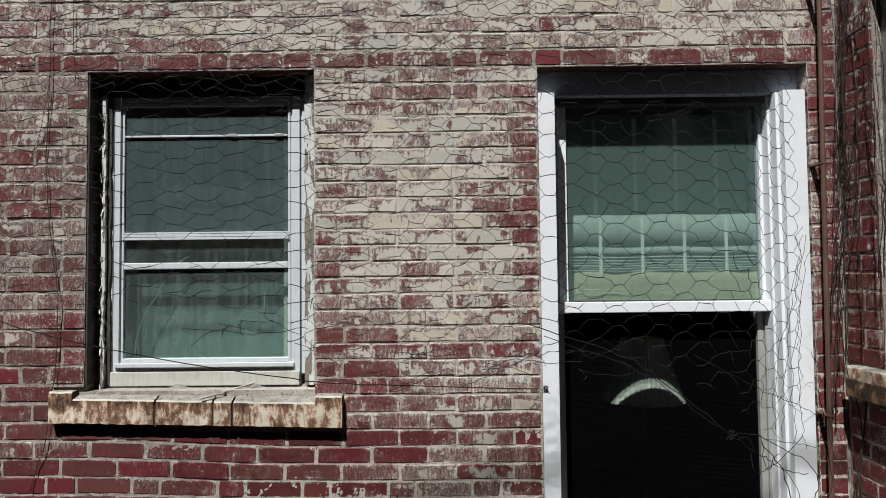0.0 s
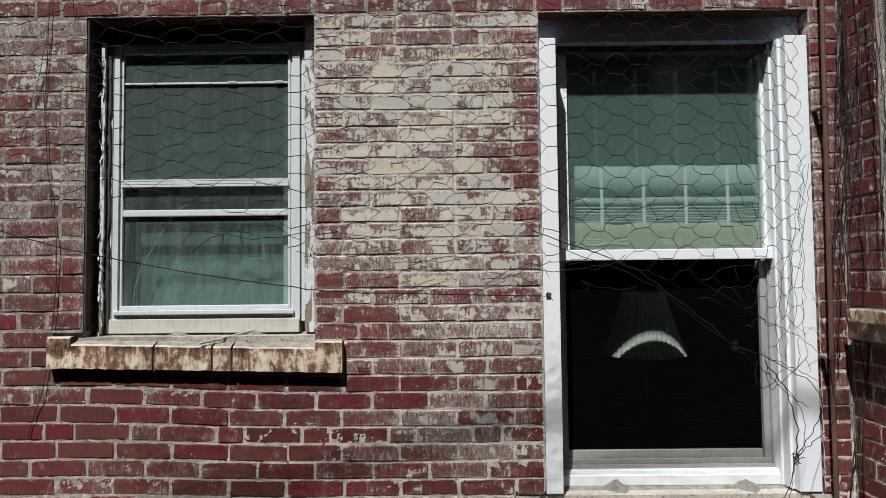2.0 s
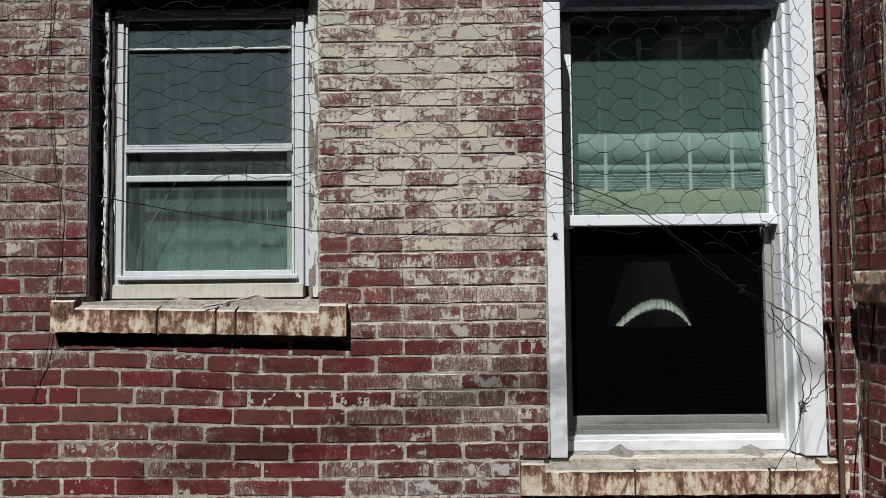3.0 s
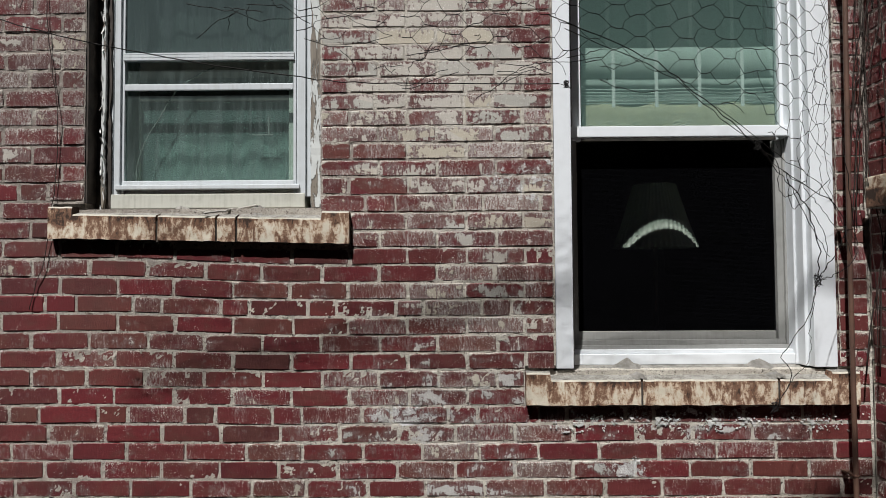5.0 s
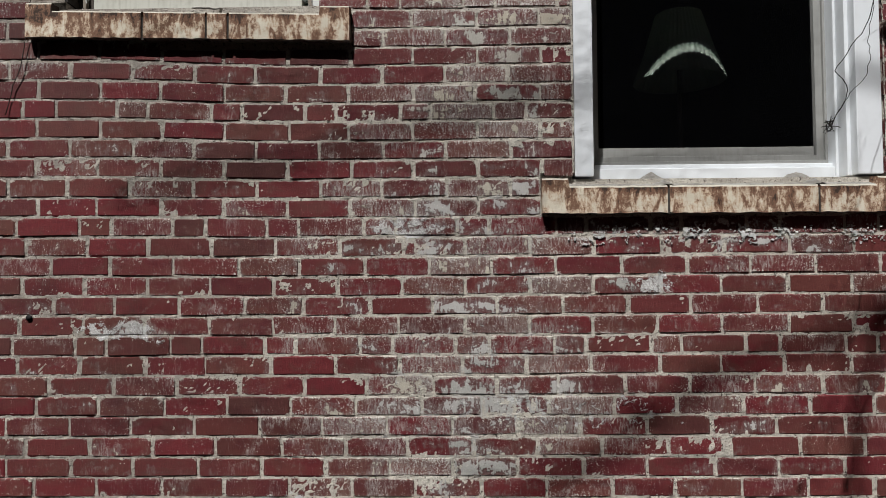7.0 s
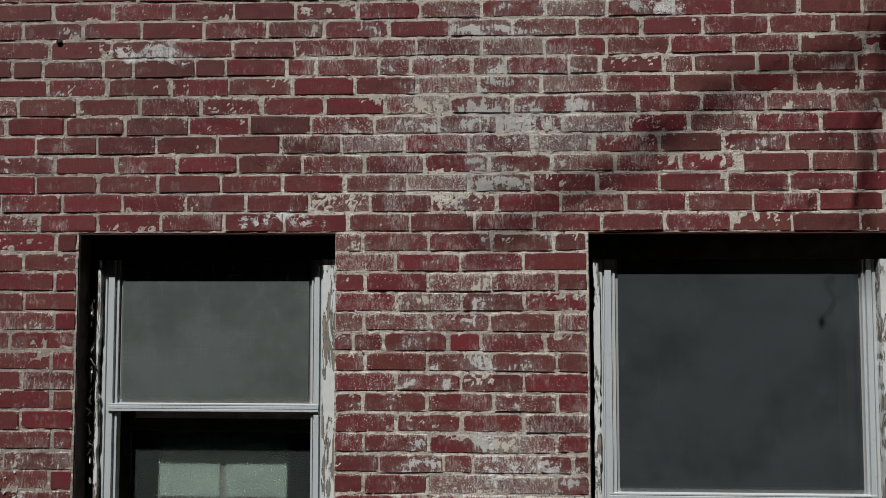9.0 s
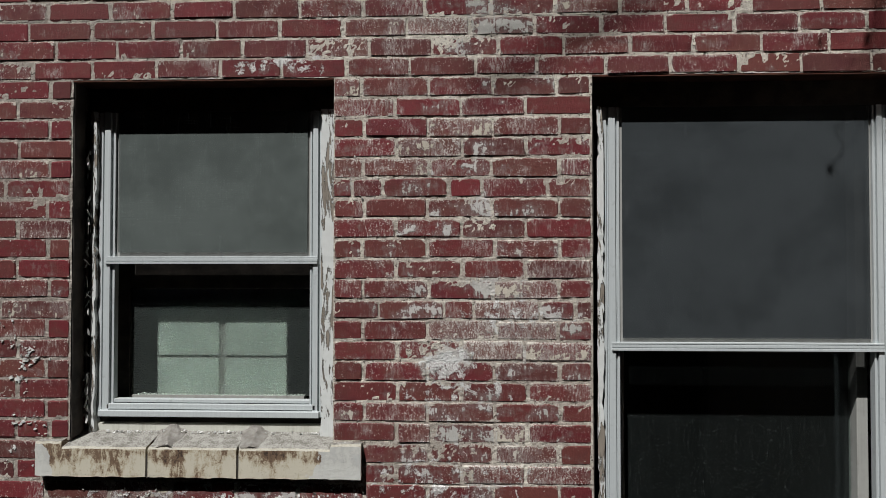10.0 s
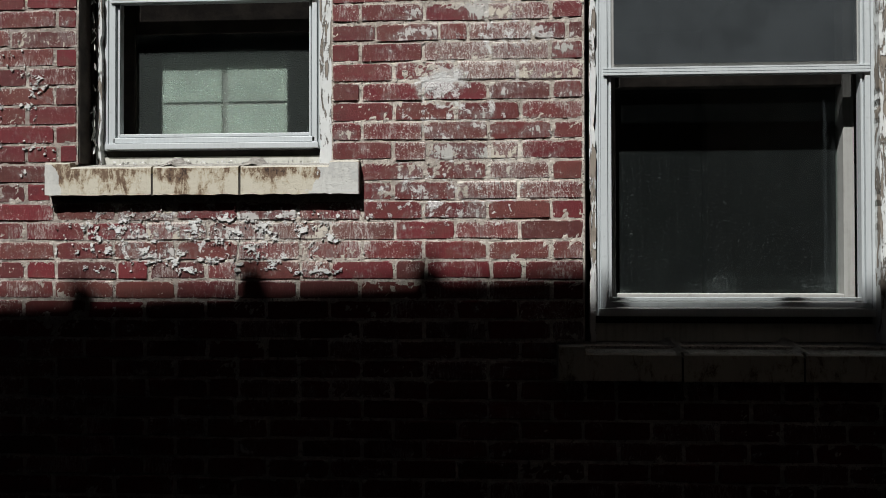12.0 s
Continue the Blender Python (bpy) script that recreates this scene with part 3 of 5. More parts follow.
def bed_at(k, x):
    """The bed joint below course k at x: the courses are not quite level."""
    if k <= 3:
        f = max(0.0, min(1.0, x + 1.5))
        return bed(k) + pier_sag(k) * f * f * (3 - 2 * f)
    return bed(k) + (0.00281 * (k - 3) if x < -1.0 else pier_sag(k))


def bed_level(k, x):
    return bed(k)


# where the bond steps: upright joints of the stretcher courses, and a header of each header course
BOND_STEP = {-7: 0.077, -8: 0.163, -9: 0.071, -10: 0.178, -11: 0.066, -13: 0.059, -14: 0.172, -15: 0.128, -16: 0.022, -17: 0.093,
             -18: 0.028, -19: 0.120, -20: 0.040, -21: 0.098}
HEADER_AT = {6: -0.376, 0: -0.270, -6: -0.398, -12: -0.084, -26: -0.170, -32: -0.188}


def is_header_course(k):
    return k % 6 == 0 if k >= -13 else k <= -26 and (k + 26) % 6 == 0


def spans(k, lo, hi, gaps):
    cut = sorted((a, b) for a, b, k0, k1 in gaps if k0 <= k < k1)
    at, out = lo, []
    for a, b in cut:
        if a > at:
            out.append((at, a))
        at = max(at, b)
    if hi > at:
        out.append((at, hi))
    return out


def joints(k, lo, hi, anchor):
    """The upright joints of course k between lo and hi."""
    out = []
    if is_header_course(k):
        unit = PITCH * 1.5
        first = HEADER_AT.get(k, anchor)
        i = math.floor((lo - first) / unit) - 1
        while first + i * unit < hi:
            out += [first + i * unit, first + i * unit + PITCH / 2]
            i += 1
    else:
        shift = BOND_STEP.get(k, 0.011 if k % 2 == 0 else 0.115) if k > -22 else (0.211 if k % 2 == 0 else 0.103)
        i = math.floor((lo - anchor) / PITCH) - 2
        while anchor + i * PITCH + shift < hi:
            out.append(anchor + i * PITCH + shift)
            i += 1
    rng = random.Random(k * 977 + int(anchor * 1000))
    out = [j + rng.gauss(0, 0.0035) for j in out]
    out = [j for j in out if lo + 0.045 < j < hi - 0.045]
    return [lo, *out, hi]


def brick_mesh(length, seed):
    """One rough brick 57 mm high, face at y = 0, centre of the face at the origin."""
    rng = random.Random(seed)
    bm = bmesh.new()
    box(bm, -length / 2, length / 2, 0.0, 0.098, -0.0285, 0.0285)
    bmesh.ops.bevel(bm, geom=[e for e in bm.edges if min(v.co.y for v in e.verts) < 0.01], offset=rng.uniform(0.0025, 0.0045), segments=1, affect="EDGES")
    for v in bm.verts:
        if v.co.y < 0.05:
            v.co += Vector((rng.uniform(-1, 1) * 0.0022, rng.uniform(-0.4, 1) * 0.0012, rng.uniform(-1, 1) * 0.0018))
    face = bm.loops.layers.uv.new("face")
    for f in bm.faces:
        for c in f.loops:
            c[face].uv = (c.vert.co.x / length + 0.5, c.vert.co.z / 0.057 + 0.5)
    me = bpy.data.meshes.new("brick")
    bm.to_mesh(me)
    bm.free()
    me.materials.append(BRICK)
    return me


STRETCHERS = [brick_mesh(0.205, s) for s in range(14)]
HEADERS = [brick_mesh(0.099, 100 + s) for s in range(8)]


def brick_matrix(x0, x1, k, rng, full, beds):
    """Where a brick sits between two joints of course k, and its stretch."""
    low, high = beds(k, (x0 + x1) / 2), beds(k + 1, (x0 + x1) / 2)
    slope = math.atan2(beds(k, x1) - beds(k, x0), x1 - x0)
    gap = rng.uniform(0.0062, 0.0125)
    wide = (x1 - x0) - gap
    m = Matrix.Translation(((x0 + x1) / 2 + rng.uniform(-1, 1) * 0.001, rng.uniform(-0.0018, 0.0006), (low + high) / 2 + rng.uniform(-1, 1) * 0.0014))
    turn = Euler((radians(rng.gauss(-0.2, 1.0)), radians(rng.uniform(-0.45, 0.45)) - slope, radians(rng.uniform(-0.35, 0.35)))).to_matrix().to_4x4()
    return m @ turn @ Matrix.Diagonal((wide / full, 1.0, rng.uniform(1.045, 1.105) * (high - low) / COURSE, 1.0))


def lay(parent, k_range, near, lo, hi, anchor, gaps, frame_m, seed, limit=300, beds=bed_level):
    """Lays courses: bricks inside the stretch near are parts, the others one joined part."""
    rng = random.Random(seed)
    singles, rest_v, rest_f, rest_uv = 0, [], [], []
    for k in k_range:
        for a, b in spans(k, lo, hi, gaps):
            js = joints(k, a, b, anchor)
            for x0, x1 in zip(js, js[1:]):
                short = x1 - x0 < 0.15
                me = rng.choice(HEADERS if short else STRETCHERS)
                m = frame_m @ brick_matrix(x0, x1, k, rng, 0.099 if short else 0.205, beds)
                if near(0.5 * (x0 + x1), row_z(k)) and singles < limit:
                    ob = new("brick", me)
                    ob.parent = parent
                    ob.matrix_local = m
                    singles += 1
                else:
                    n0 = len(rest_v)
                    rest_v.extend(m @ v.co for v in me.vertices)
                    rest_f.extend(tuple(n0 + i for i in p.vertices) for p in me.polygons)
                    for c in me.uv_layers[0].data:
                        rest_uv.extend(c.uv)
    if rest_v:
        me = bpy.data.meshes.new("brickwork")
        me.from_pydata(rest_v, [], rest_f)
        me.uv_layers.new(name="face").data.foreach_set("uv", rest_uv)
        me.materials.append(BRICK)
        ob = part("brickwork", me, None, parent)
        tagged(ob, "the other red bricks of the wall, laid in courses", kind="stuff")


def mortar_sheet(parent, lo, hi, z0, z1, holes, frame_m, seed, cell=0.0072, flush=0.0018):
    """The uneven mortar face between the bricks, as a fine sheet with the openings left out."""
    nx, nz = int((hi - lo) / cell), int((z1 - z0) / cell)
    rng = np.random.default_rng(seed)
    fine = rng.normal(0, 1, (nz + 1, nx + 1))
    wide = rng.normal(0, 1, (nz // 3 + 2, nx // 3 + 2)).repeat(3, 0).repeat(3, 1)[: nz + 1, : nx + 1]
    depth = flush + 0.0005 * fine + 0.0009 * wide - 0.0034 * np.clip(wide - 1.75, 0.0, 0.8) - 0.0016 * np.clip(fine - 1.5, 0.0, 1.0) + 0.0022 * np.clip(-wide - 1.2, 0.0, 1.0)
    xs, zs = np.linspace(lo, hi, nx + 1), np.linspace(z0, z1, nz + 1)
    verts = np.stack([np.broadcast_to(xs, depth.shape), depth, np.broadcast_to(zs[:, None], depth.shape)], -1).reshape(-1, 3)
    cx, cz = (xs[:-1] + xs[1:]) / 2, (zs[:-1] + zs[1:]) / 2
    keep = np.ones((nz, nx), bool)
    for a, b, c, d in holes:
        keep &= ~(((cx > a) & (cx < b))[None, :] & ((cz > c) & (cz < d))[:, None])
    i, j = np.nonzero(keep)
    q = i * (nx + 1) + j
    faces = np.stack([q, q + 1, q + nx + 2, q + nx + 1], -1)
    me = bpy.data.meshes.new("mortar")
    me.from_pydata([frame_m @ Vector(v) for v in verts.tolist()], [], faces.tolist())
    return part("mortar", me, MORTAR, parent)


def core(parent, lo, hi, z0, z1, y0, y1, holes, material, frame_m=None):
    """The body of a wall behind its face, with real openings."""
    bm = bmesh.new()
    zs = sorted({z0, z1, *(min(max(h, z0), z1) for hole in holes for h in hole[2:])})
    for a, b in zip(zs, zs[1:]):
        mid, at = (a + b) / 2, lo
        for h in sorted(h for h in holes if h[2] < mid < h[3]):
            if h[0] > at:
                box(bm, at, h[0], y0, y1, a, b)
            at = max(at, h[1])
        if hi > at:
            box(bm, at, hi, y0, y1, a, b)
    if frame_m:
        bmesh.ops.transform(bm, matrix=frame_m, verts=bm.verts)
    return part("wall_core", bm, material, parent)


def hole_of(o, grow=0.0):
    return (o[0] - grow, o[1] + grow, bed(o[2]), bed(o[3]))


HOLES = [hole_of(o) for o in OPENINGS] + [hole_of(s) for s in SILLS]
CORE_HOLES = [(o[0] - 0.006, o[1] + 0.006, bed(o[2]) - 0.02, bed(o[3]) + 0.006) for o in OPENINGS]

wall_upper = thing("wall_1", "old red brick wall with flaking cream paint, upper storey", "wall", kind="structure")
wall_lower = thing("wall_2", "old red brick wall with lime stains, lower storey", "wall", kind="structure")
mortar_sheet(wall_upper, WALL_X0, WALL_X1, SPLIT, WALL_Z1, HOLES, Matrix.Identity(4), 5)
mortar_sheet(wall_lower, WALL_X0, WALL_X1, WALL_Z0, SPLIT, HOLES, Matrix.Identity(4), 6)
core(wall_upper, WALL_X0, WALL_X1 + 0.3, SPLIT, WALL_Z1, 0.014, 0.30, CORE_HOLES, MORTAR)
core(wall_lower, WALL_X0, WALL_X1 + 0.3, -0.02, SPLIT, 0.014, 0.30, CORE_HOLES, MORTAR)

# unseen walls, added to cut the sky light that reaches the facade
body = thing("added_house_walls", "plain upper and side walls added out of view to hold back sky light", "house", kind="structure")
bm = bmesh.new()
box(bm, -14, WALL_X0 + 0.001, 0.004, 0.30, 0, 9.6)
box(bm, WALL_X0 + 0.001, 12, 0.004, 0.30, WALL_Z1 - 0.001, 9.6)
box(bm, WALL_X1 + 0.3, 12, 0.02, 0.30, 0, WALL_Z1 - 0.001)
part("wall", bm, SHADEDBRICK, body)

for o in OPENINGS:
    plate = part("steel_lintel", bar(o[0] - 0.09, min(o[1] + 0.09, WALL_X1 - 0.004), 0.003, 0.098, bed(o[3]) - 0.005, bed(o[3]) + 0.004), RUST)
    tagged(plate, "rusty steel lintel plate carrying the bricks over a window", "lintel", "steel lintels", "structure")

# the return wall that comes forward beside the big windows, with a window of its own
return_wall = thing("wall_3", "red brick side wall coming forward beside the windows", "wall", kind="structure")
TURN_M = Matrix.Translation((RETURN_X, 0, 0)) @ Matrix.Rotation(radians(-90), 4, "Z")   # local x runs from the corner to the street side
R_OPEN = (0.205, 1.30, 7, 27)
R_SILL = (0.078, 1.42, 5, 7)
R_HOLES = [(R_OPEN[0], R_OPEN[1], bed(R_OPEN[2]), bed(R_OPEN[3])), (R_SILL[0], R_SILL[1], bed(R_SILL[2]), bed(R_SILL[3]))]
mortar_sheet(return_wall, 0.0, 1.9, 3.4, WALL_Z1, R_HOLES, TURN_M, 7)
core(return_wall, 0.002, 1.9, 0.0, WALL_Z1, 0.010, 0.26, [(R_OPEN[0], R_OPEN[1], bed(R_OPEN[2]) - 0.02, bed(R_OPEN[3]))], MORTAR, TURN_M)


def shell(parent, name, material, bounds, thick=0.1, open_front=True):
    """The plain walls, floor and ceiling of a room behind the windows."""
    x0, x1, y0, y1, z0, z1 = bounds
    bm = bmesh.new()
    box(bm, x0 - thick, x1 + thick, y1, y1 + thick, z0 - thick, z1 + thick)
    box(bm, x0 - thick, x0, y0, y1, z0 - thick, z1 + thick)
    box(bm, x1, x1 + thick, y0, y1, z0 - thick, z1 + thick)
    box(bm, x0, x1, y0, y1, z0 - thick, z0)
    box(bm, x0, x1, y0, y1, z1, z1 + thick)
    return part(name, bm, material, parent)


# ---- what stands across the alley, and the ground ----
ground = part("ground", bar(-60, 60, -60, 60, -0.2, 0.0), GROUND)
tagged(ground, "worn concrete ground of the alley", "ground", kind="structure")

NEAR_Y, EDGE = -3.4, 1.977
house = thing("neighbour_house", "dark brick house across the narrow alley", "house", (0, NEAR_Y, 0))
top_z = EDGE + 1.78 * -NEAR_Y
part("wall", bar(-16, 14, -5.0, 0.0, 0.0, top_z - 0.9, bevel=0.02), SHADEDBRICK, house)
bm = bar(-16, 14, -5.05, 0.0, top_z - 1.4, top_z, bevel=0.01)
coping = part("coping", bm, GROUND, house)
coping.rotation_euler = (0, radians(-3.2), 0)
coping.location = (0, 0, 0.0)
for i in range(-14, 18):
    px = -1.70 + 0.605 * i
    bm = bmesh.new()
    box(bm, px - 0.045, px + 0.045, -0.10, -0.01, top_z - 0.80, top_z + 0.092 + (0.02 if i % 2 else 0.0) + 0.056 * px, bevel=0.012)
    part("post", bm, GROUND, house)


def make_tree():
    """A bare tree behind the neighbour's roof, of which only soft shadows reach the wall."""
    root = Vector((0.6, -8.2, 0))
    tree = thing("tree", "bare tree standing behind the house across the alley", "tree", root)
    rng = random.Random(8)

    def over(x, z, y=-3.75):
        """A point on the sun's way to the place (x, z) of the wall."""
        return Vector((x + SUN.x * y, y, z + SUN.z * y)) - root

    fork = over(4.6, 2.6, -7.4)
    part("trunk", tubes([[((0, 0, 0), 0.24), ((0.1, 0.1, 5), 0.20), ((0.0, 0.3, 10), 0.16), (fork, 0.12)]], 10), BARK, tree)
    crotch = over(2.1, 4.75)
    limb = [wander(fork, crotch, 10, 0.04, 0.08, rng, 0.5),
            smooth([crotch, over(1.60, 4.32), over(1.175, 4.105), over(0.79, 3.965), over(0.62, 3.845), over(0.134, 3.546), over(-0.10, 3.45)], 0.020, 3, 0.004, 5, 0.55),
            smooth([over(1.60, 4.32), over(1.33, 4.12), over(1.24, 3.80), over(1.22, 3.45)], 0.024, 4, 0.005, 5, 0.6),
            smooth([crotch, over(1.2, 4.98), over(0.4, 4.93), over(-0.17, 4.80), over(-0.66, 4.68), over(-1.25, 4.57)], 0.017, 5, 0.004, 5, 0.5),
            smooth([over(0.62, 3.845), over(0.42, 3.84), over(0.22, 3.78)], 0.012, 6, 0.004, 5, 0.4)]
    for path in limb[:]:
        for p, r in path[3::3]:
            tip = Vector(p) + Vector((rng.uniform(-0.2, 0.2), rng.uniform(-0.2, 0.2), rng.uniform(0.05, 0.3)))
            limb.append(wander(p, tip, 5, 0.010, r * 0.30, rng, 0.3))
    part("crown", tubes(limb, 6), BARK, tree)


make_tree()

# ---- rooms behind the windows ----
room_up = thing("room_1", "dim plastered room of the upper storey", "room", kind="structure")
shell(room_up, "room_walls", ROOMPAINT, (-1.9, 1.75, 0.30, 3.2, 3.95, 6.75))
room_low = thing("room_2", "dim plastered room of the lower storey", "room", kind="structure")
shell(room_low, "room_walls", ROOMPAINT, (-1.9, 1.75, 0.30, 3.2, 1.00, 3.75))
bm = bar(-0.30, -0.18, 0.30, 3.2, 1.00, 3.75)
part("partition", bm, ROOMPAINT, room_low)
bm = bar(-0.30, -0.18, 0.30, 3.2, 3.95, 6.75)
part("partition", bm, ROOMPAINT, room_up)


# ---- stone sills ----
def stone_sill(label, s, cuts, lumps, lift=(0.0, 0.0, 0.0), drop=(0.0, 0.0)):
    """A lug sill: blocks with square ends in the wall and a sloping top between them."""
    x0, x1, k0, k1 = s
    z0, z1 = bed(k0) + 0.006 + lift[0], bed(k1) - 0.012 + lift[1]
    sill = thing("stone_sill", label, "window sill", ((x0 + x1) / 2, 0, z0), "stone sills", "structure")
    base = Matrix.Translation(sill.location).inverted()
    lug0, lug1 = x0 + 0.088, x1 - 0.100
    edges = [x0, *cuts, x1]
    front, back = -0.032, 0.115
    for n, (a, b) in enumerate(zip(edges, edges[1:])):
        a2, b2 = (a if n == 0 else a + 0.004), (b if n == len(edges) - 2 else b - 0.004)
        rng = random.Random(n * 7 + k0)
        bm = bmesh.new()
        rings, count = [], max(3, int((b2 - a2) / 0.022))
        xs = [a2 + (b2 - a2) * i / count for i in range(count + 1)]
        for edge in (lug0, lug1):
            xs += [edge - 0.002, edge + 0.002] if a2 < edge - 0.01 and edge + 0.01 < b2 else []
        for x in sorted(xs):
            lug = x <= lug0 or x >= lug1
            jit = rng.uniform(-0.0010, 0.0010)
            tf, tb = (z1, z1) if lug else (z1 - 0.026 + lift[2], z1 + 0.004 + lift[2])
            fy = front + jit
            dip = drop[0] + (drop[1] - drop[0]) * (x - x0) / (x1 - x0)
            rings.append([bm.verts.new(p) for p in ((x, fy, z0 + dip + rng.uniform(-0.002, 0.002)), (x, back, z0 + dip), (x, back, tb), (x, fy + 0.006, tf + dip + jit), (x, fy, tf + dip - 0.006 + jit))])
        for lo, hi in zip(rings, rings[1:]):
            for k in range(5):
                bm.faces.new((lo[k], hi[k], hi[(k + 1) % 5], lo[(k + 1) % 5]))
        bm.faces.new(rings[0])
        bm.faces.new(rings[-1][::-1])
        bmesh.ops.recalc_face_normals(bm, faces=bm.faces)
        bmesh.ops.transform(bm, matrix=base, verts=bm.verts)
        part("block", bm, STONE, sill)
        if n:
            bm = bar(a - 0.006, a + 0.006, front + 0.004, back - 0.01, z0 + (drop[0] + drop[1]) / 2 - 0.003, z1 - 0.040 + min(0.0, drop[1]) * 0.6)
            bmesh.ops.transform(bm, matrix=base, verts=bm.verts)
            part("joint", bm, DARKWOODSHADE, sill, "dark open joint between two blocks")
    for cx, wide in lumps:
        bm = bmesh.new()
        grid = []
        for j in range(15):
            f = j / 14                                       # from the back edge to the front
            y = back - 0.012 - f * (back - front - 0.016)
            ground = z1 + lift[2] + 0.004 - 0.030 * (back - y) / (back - front) + drop[1] * f
            line = []
            for i in range(19):
                u = (i - 9) / 9
                rough = noise.noise(Vector((u * 3 + cx * 9, f * 4, 1.0))) * 0.5 + noise.noise(Vector((u * 8 + cx * 5, f * 9, 2.0))) * 0.3
                w = wide * (2.4 - 1.1 * f)
                rise = (0.026 - 0.017 * f) * math.exp(-3.2 * u * u) * (1 + 0.8 * rough) - 0.003
                line.append(bm.verts.new((cx + 0.022 * f + u * w * (1 + 0.25 * rough), y, ground + rise)))
            grid.append(line)
        for a, b in zip(grid, grid[1:]):
            for i in range(18):
                bm.faces.new((a[i], b[i], b[i + 1], a[i + 1])).smooth = True
        bmesh.ops.solidify(bm, geom=bm.faces[:], thickness=0.006)
        bmesh.ops.recalc_face_normals(bm, faces=bm.faces)
        bmesh.ops.transform(bm, matrix=base, verts=bm.verts)
        part("mortar_fillet", bm, LUMP, sill, "crumbly pale mortar fillet over a joint")
    return sill


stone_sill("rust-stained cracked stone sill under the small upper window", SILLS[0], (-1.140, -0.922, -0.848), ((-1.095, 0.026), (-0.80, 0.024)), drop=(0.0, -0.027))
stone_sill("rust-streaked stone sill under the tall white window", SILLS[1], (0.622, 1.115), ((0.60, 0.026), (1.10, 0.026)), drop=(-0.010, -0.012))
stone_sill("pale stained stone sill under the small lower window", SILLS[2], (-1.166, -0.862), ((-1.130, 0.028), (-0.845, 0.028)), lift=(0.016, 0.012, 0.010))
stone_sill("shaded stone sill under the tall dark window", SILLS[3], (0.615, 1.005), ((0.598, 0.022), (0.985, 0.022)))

bm = bmesh.new()
box(bm, RETURN_X - 0.055, RETURN_X + 0.10, -1.42, -0.075, bed(5) + 0.020, bed(7) - 0.002, bevel=0.006)
ob = part("stone_sill", bm, STONE)
tagged(ob, "grimy stone sill of the side wall's window", "window sill", "stone sills", "structure")


# ---- windows ----
def pane(name, x0, x1, y, z0, z1, material, parent, label="", thick=0.003):
    return part(name, bar(x0, x1, y, y + thick, z0, z1), material, parent, label)


def channel_stile(x0, x1, y, z0, z1, inner):
    """An aluminium track: two flanges with grooves. inner: +1 when the glass lies towards +x."""
    w = x1 - x0
    a, b = (x0, x1) if inner > 0 else (x1, x0)

    def span(f, g):
        u, v = a + (b - a) * f, a + (b - a) * g
        return min(u, v), max(u, v)

    return steps([(*span(0.0, 0.22), y, y + 0.03, z0, z1), (*span(0.22, 0.34), y + 0.008, y + 0.03, z0, z1), (*span(0.34, 0.74), y - 0.004, y + 0.03, z0, z1),
                  (*span(0.74, 0.86), y + 0.007, y + 0.03, z0, z1), (*span(0.86, 1.0), y + 0.002, y + 0.03, z0, z1)], 0.001)


def channel_rail(x0, x1, y, z0, z1):
    h = z1 - z0
    return steps([(x0, x1, y, y + 0.03, z0, z0 + 0.30 * h), (x0, x1, y + 0.006, y + 0.03, z0 + 0.30 * h, z0 + 0.38 * h), (x0, x1, y + 0.002, y + 0.03, z0 + 0.38 * h, z0 + 0.72 * h),
                  (x0, x1, y + 0.008, y + 0.03, z0 + 0.72 * h, z0 + 0.80 * h), (x0, x1, y + 0.004, y + 0.03, z0 + 0.80 * h, z1)], 0.001)


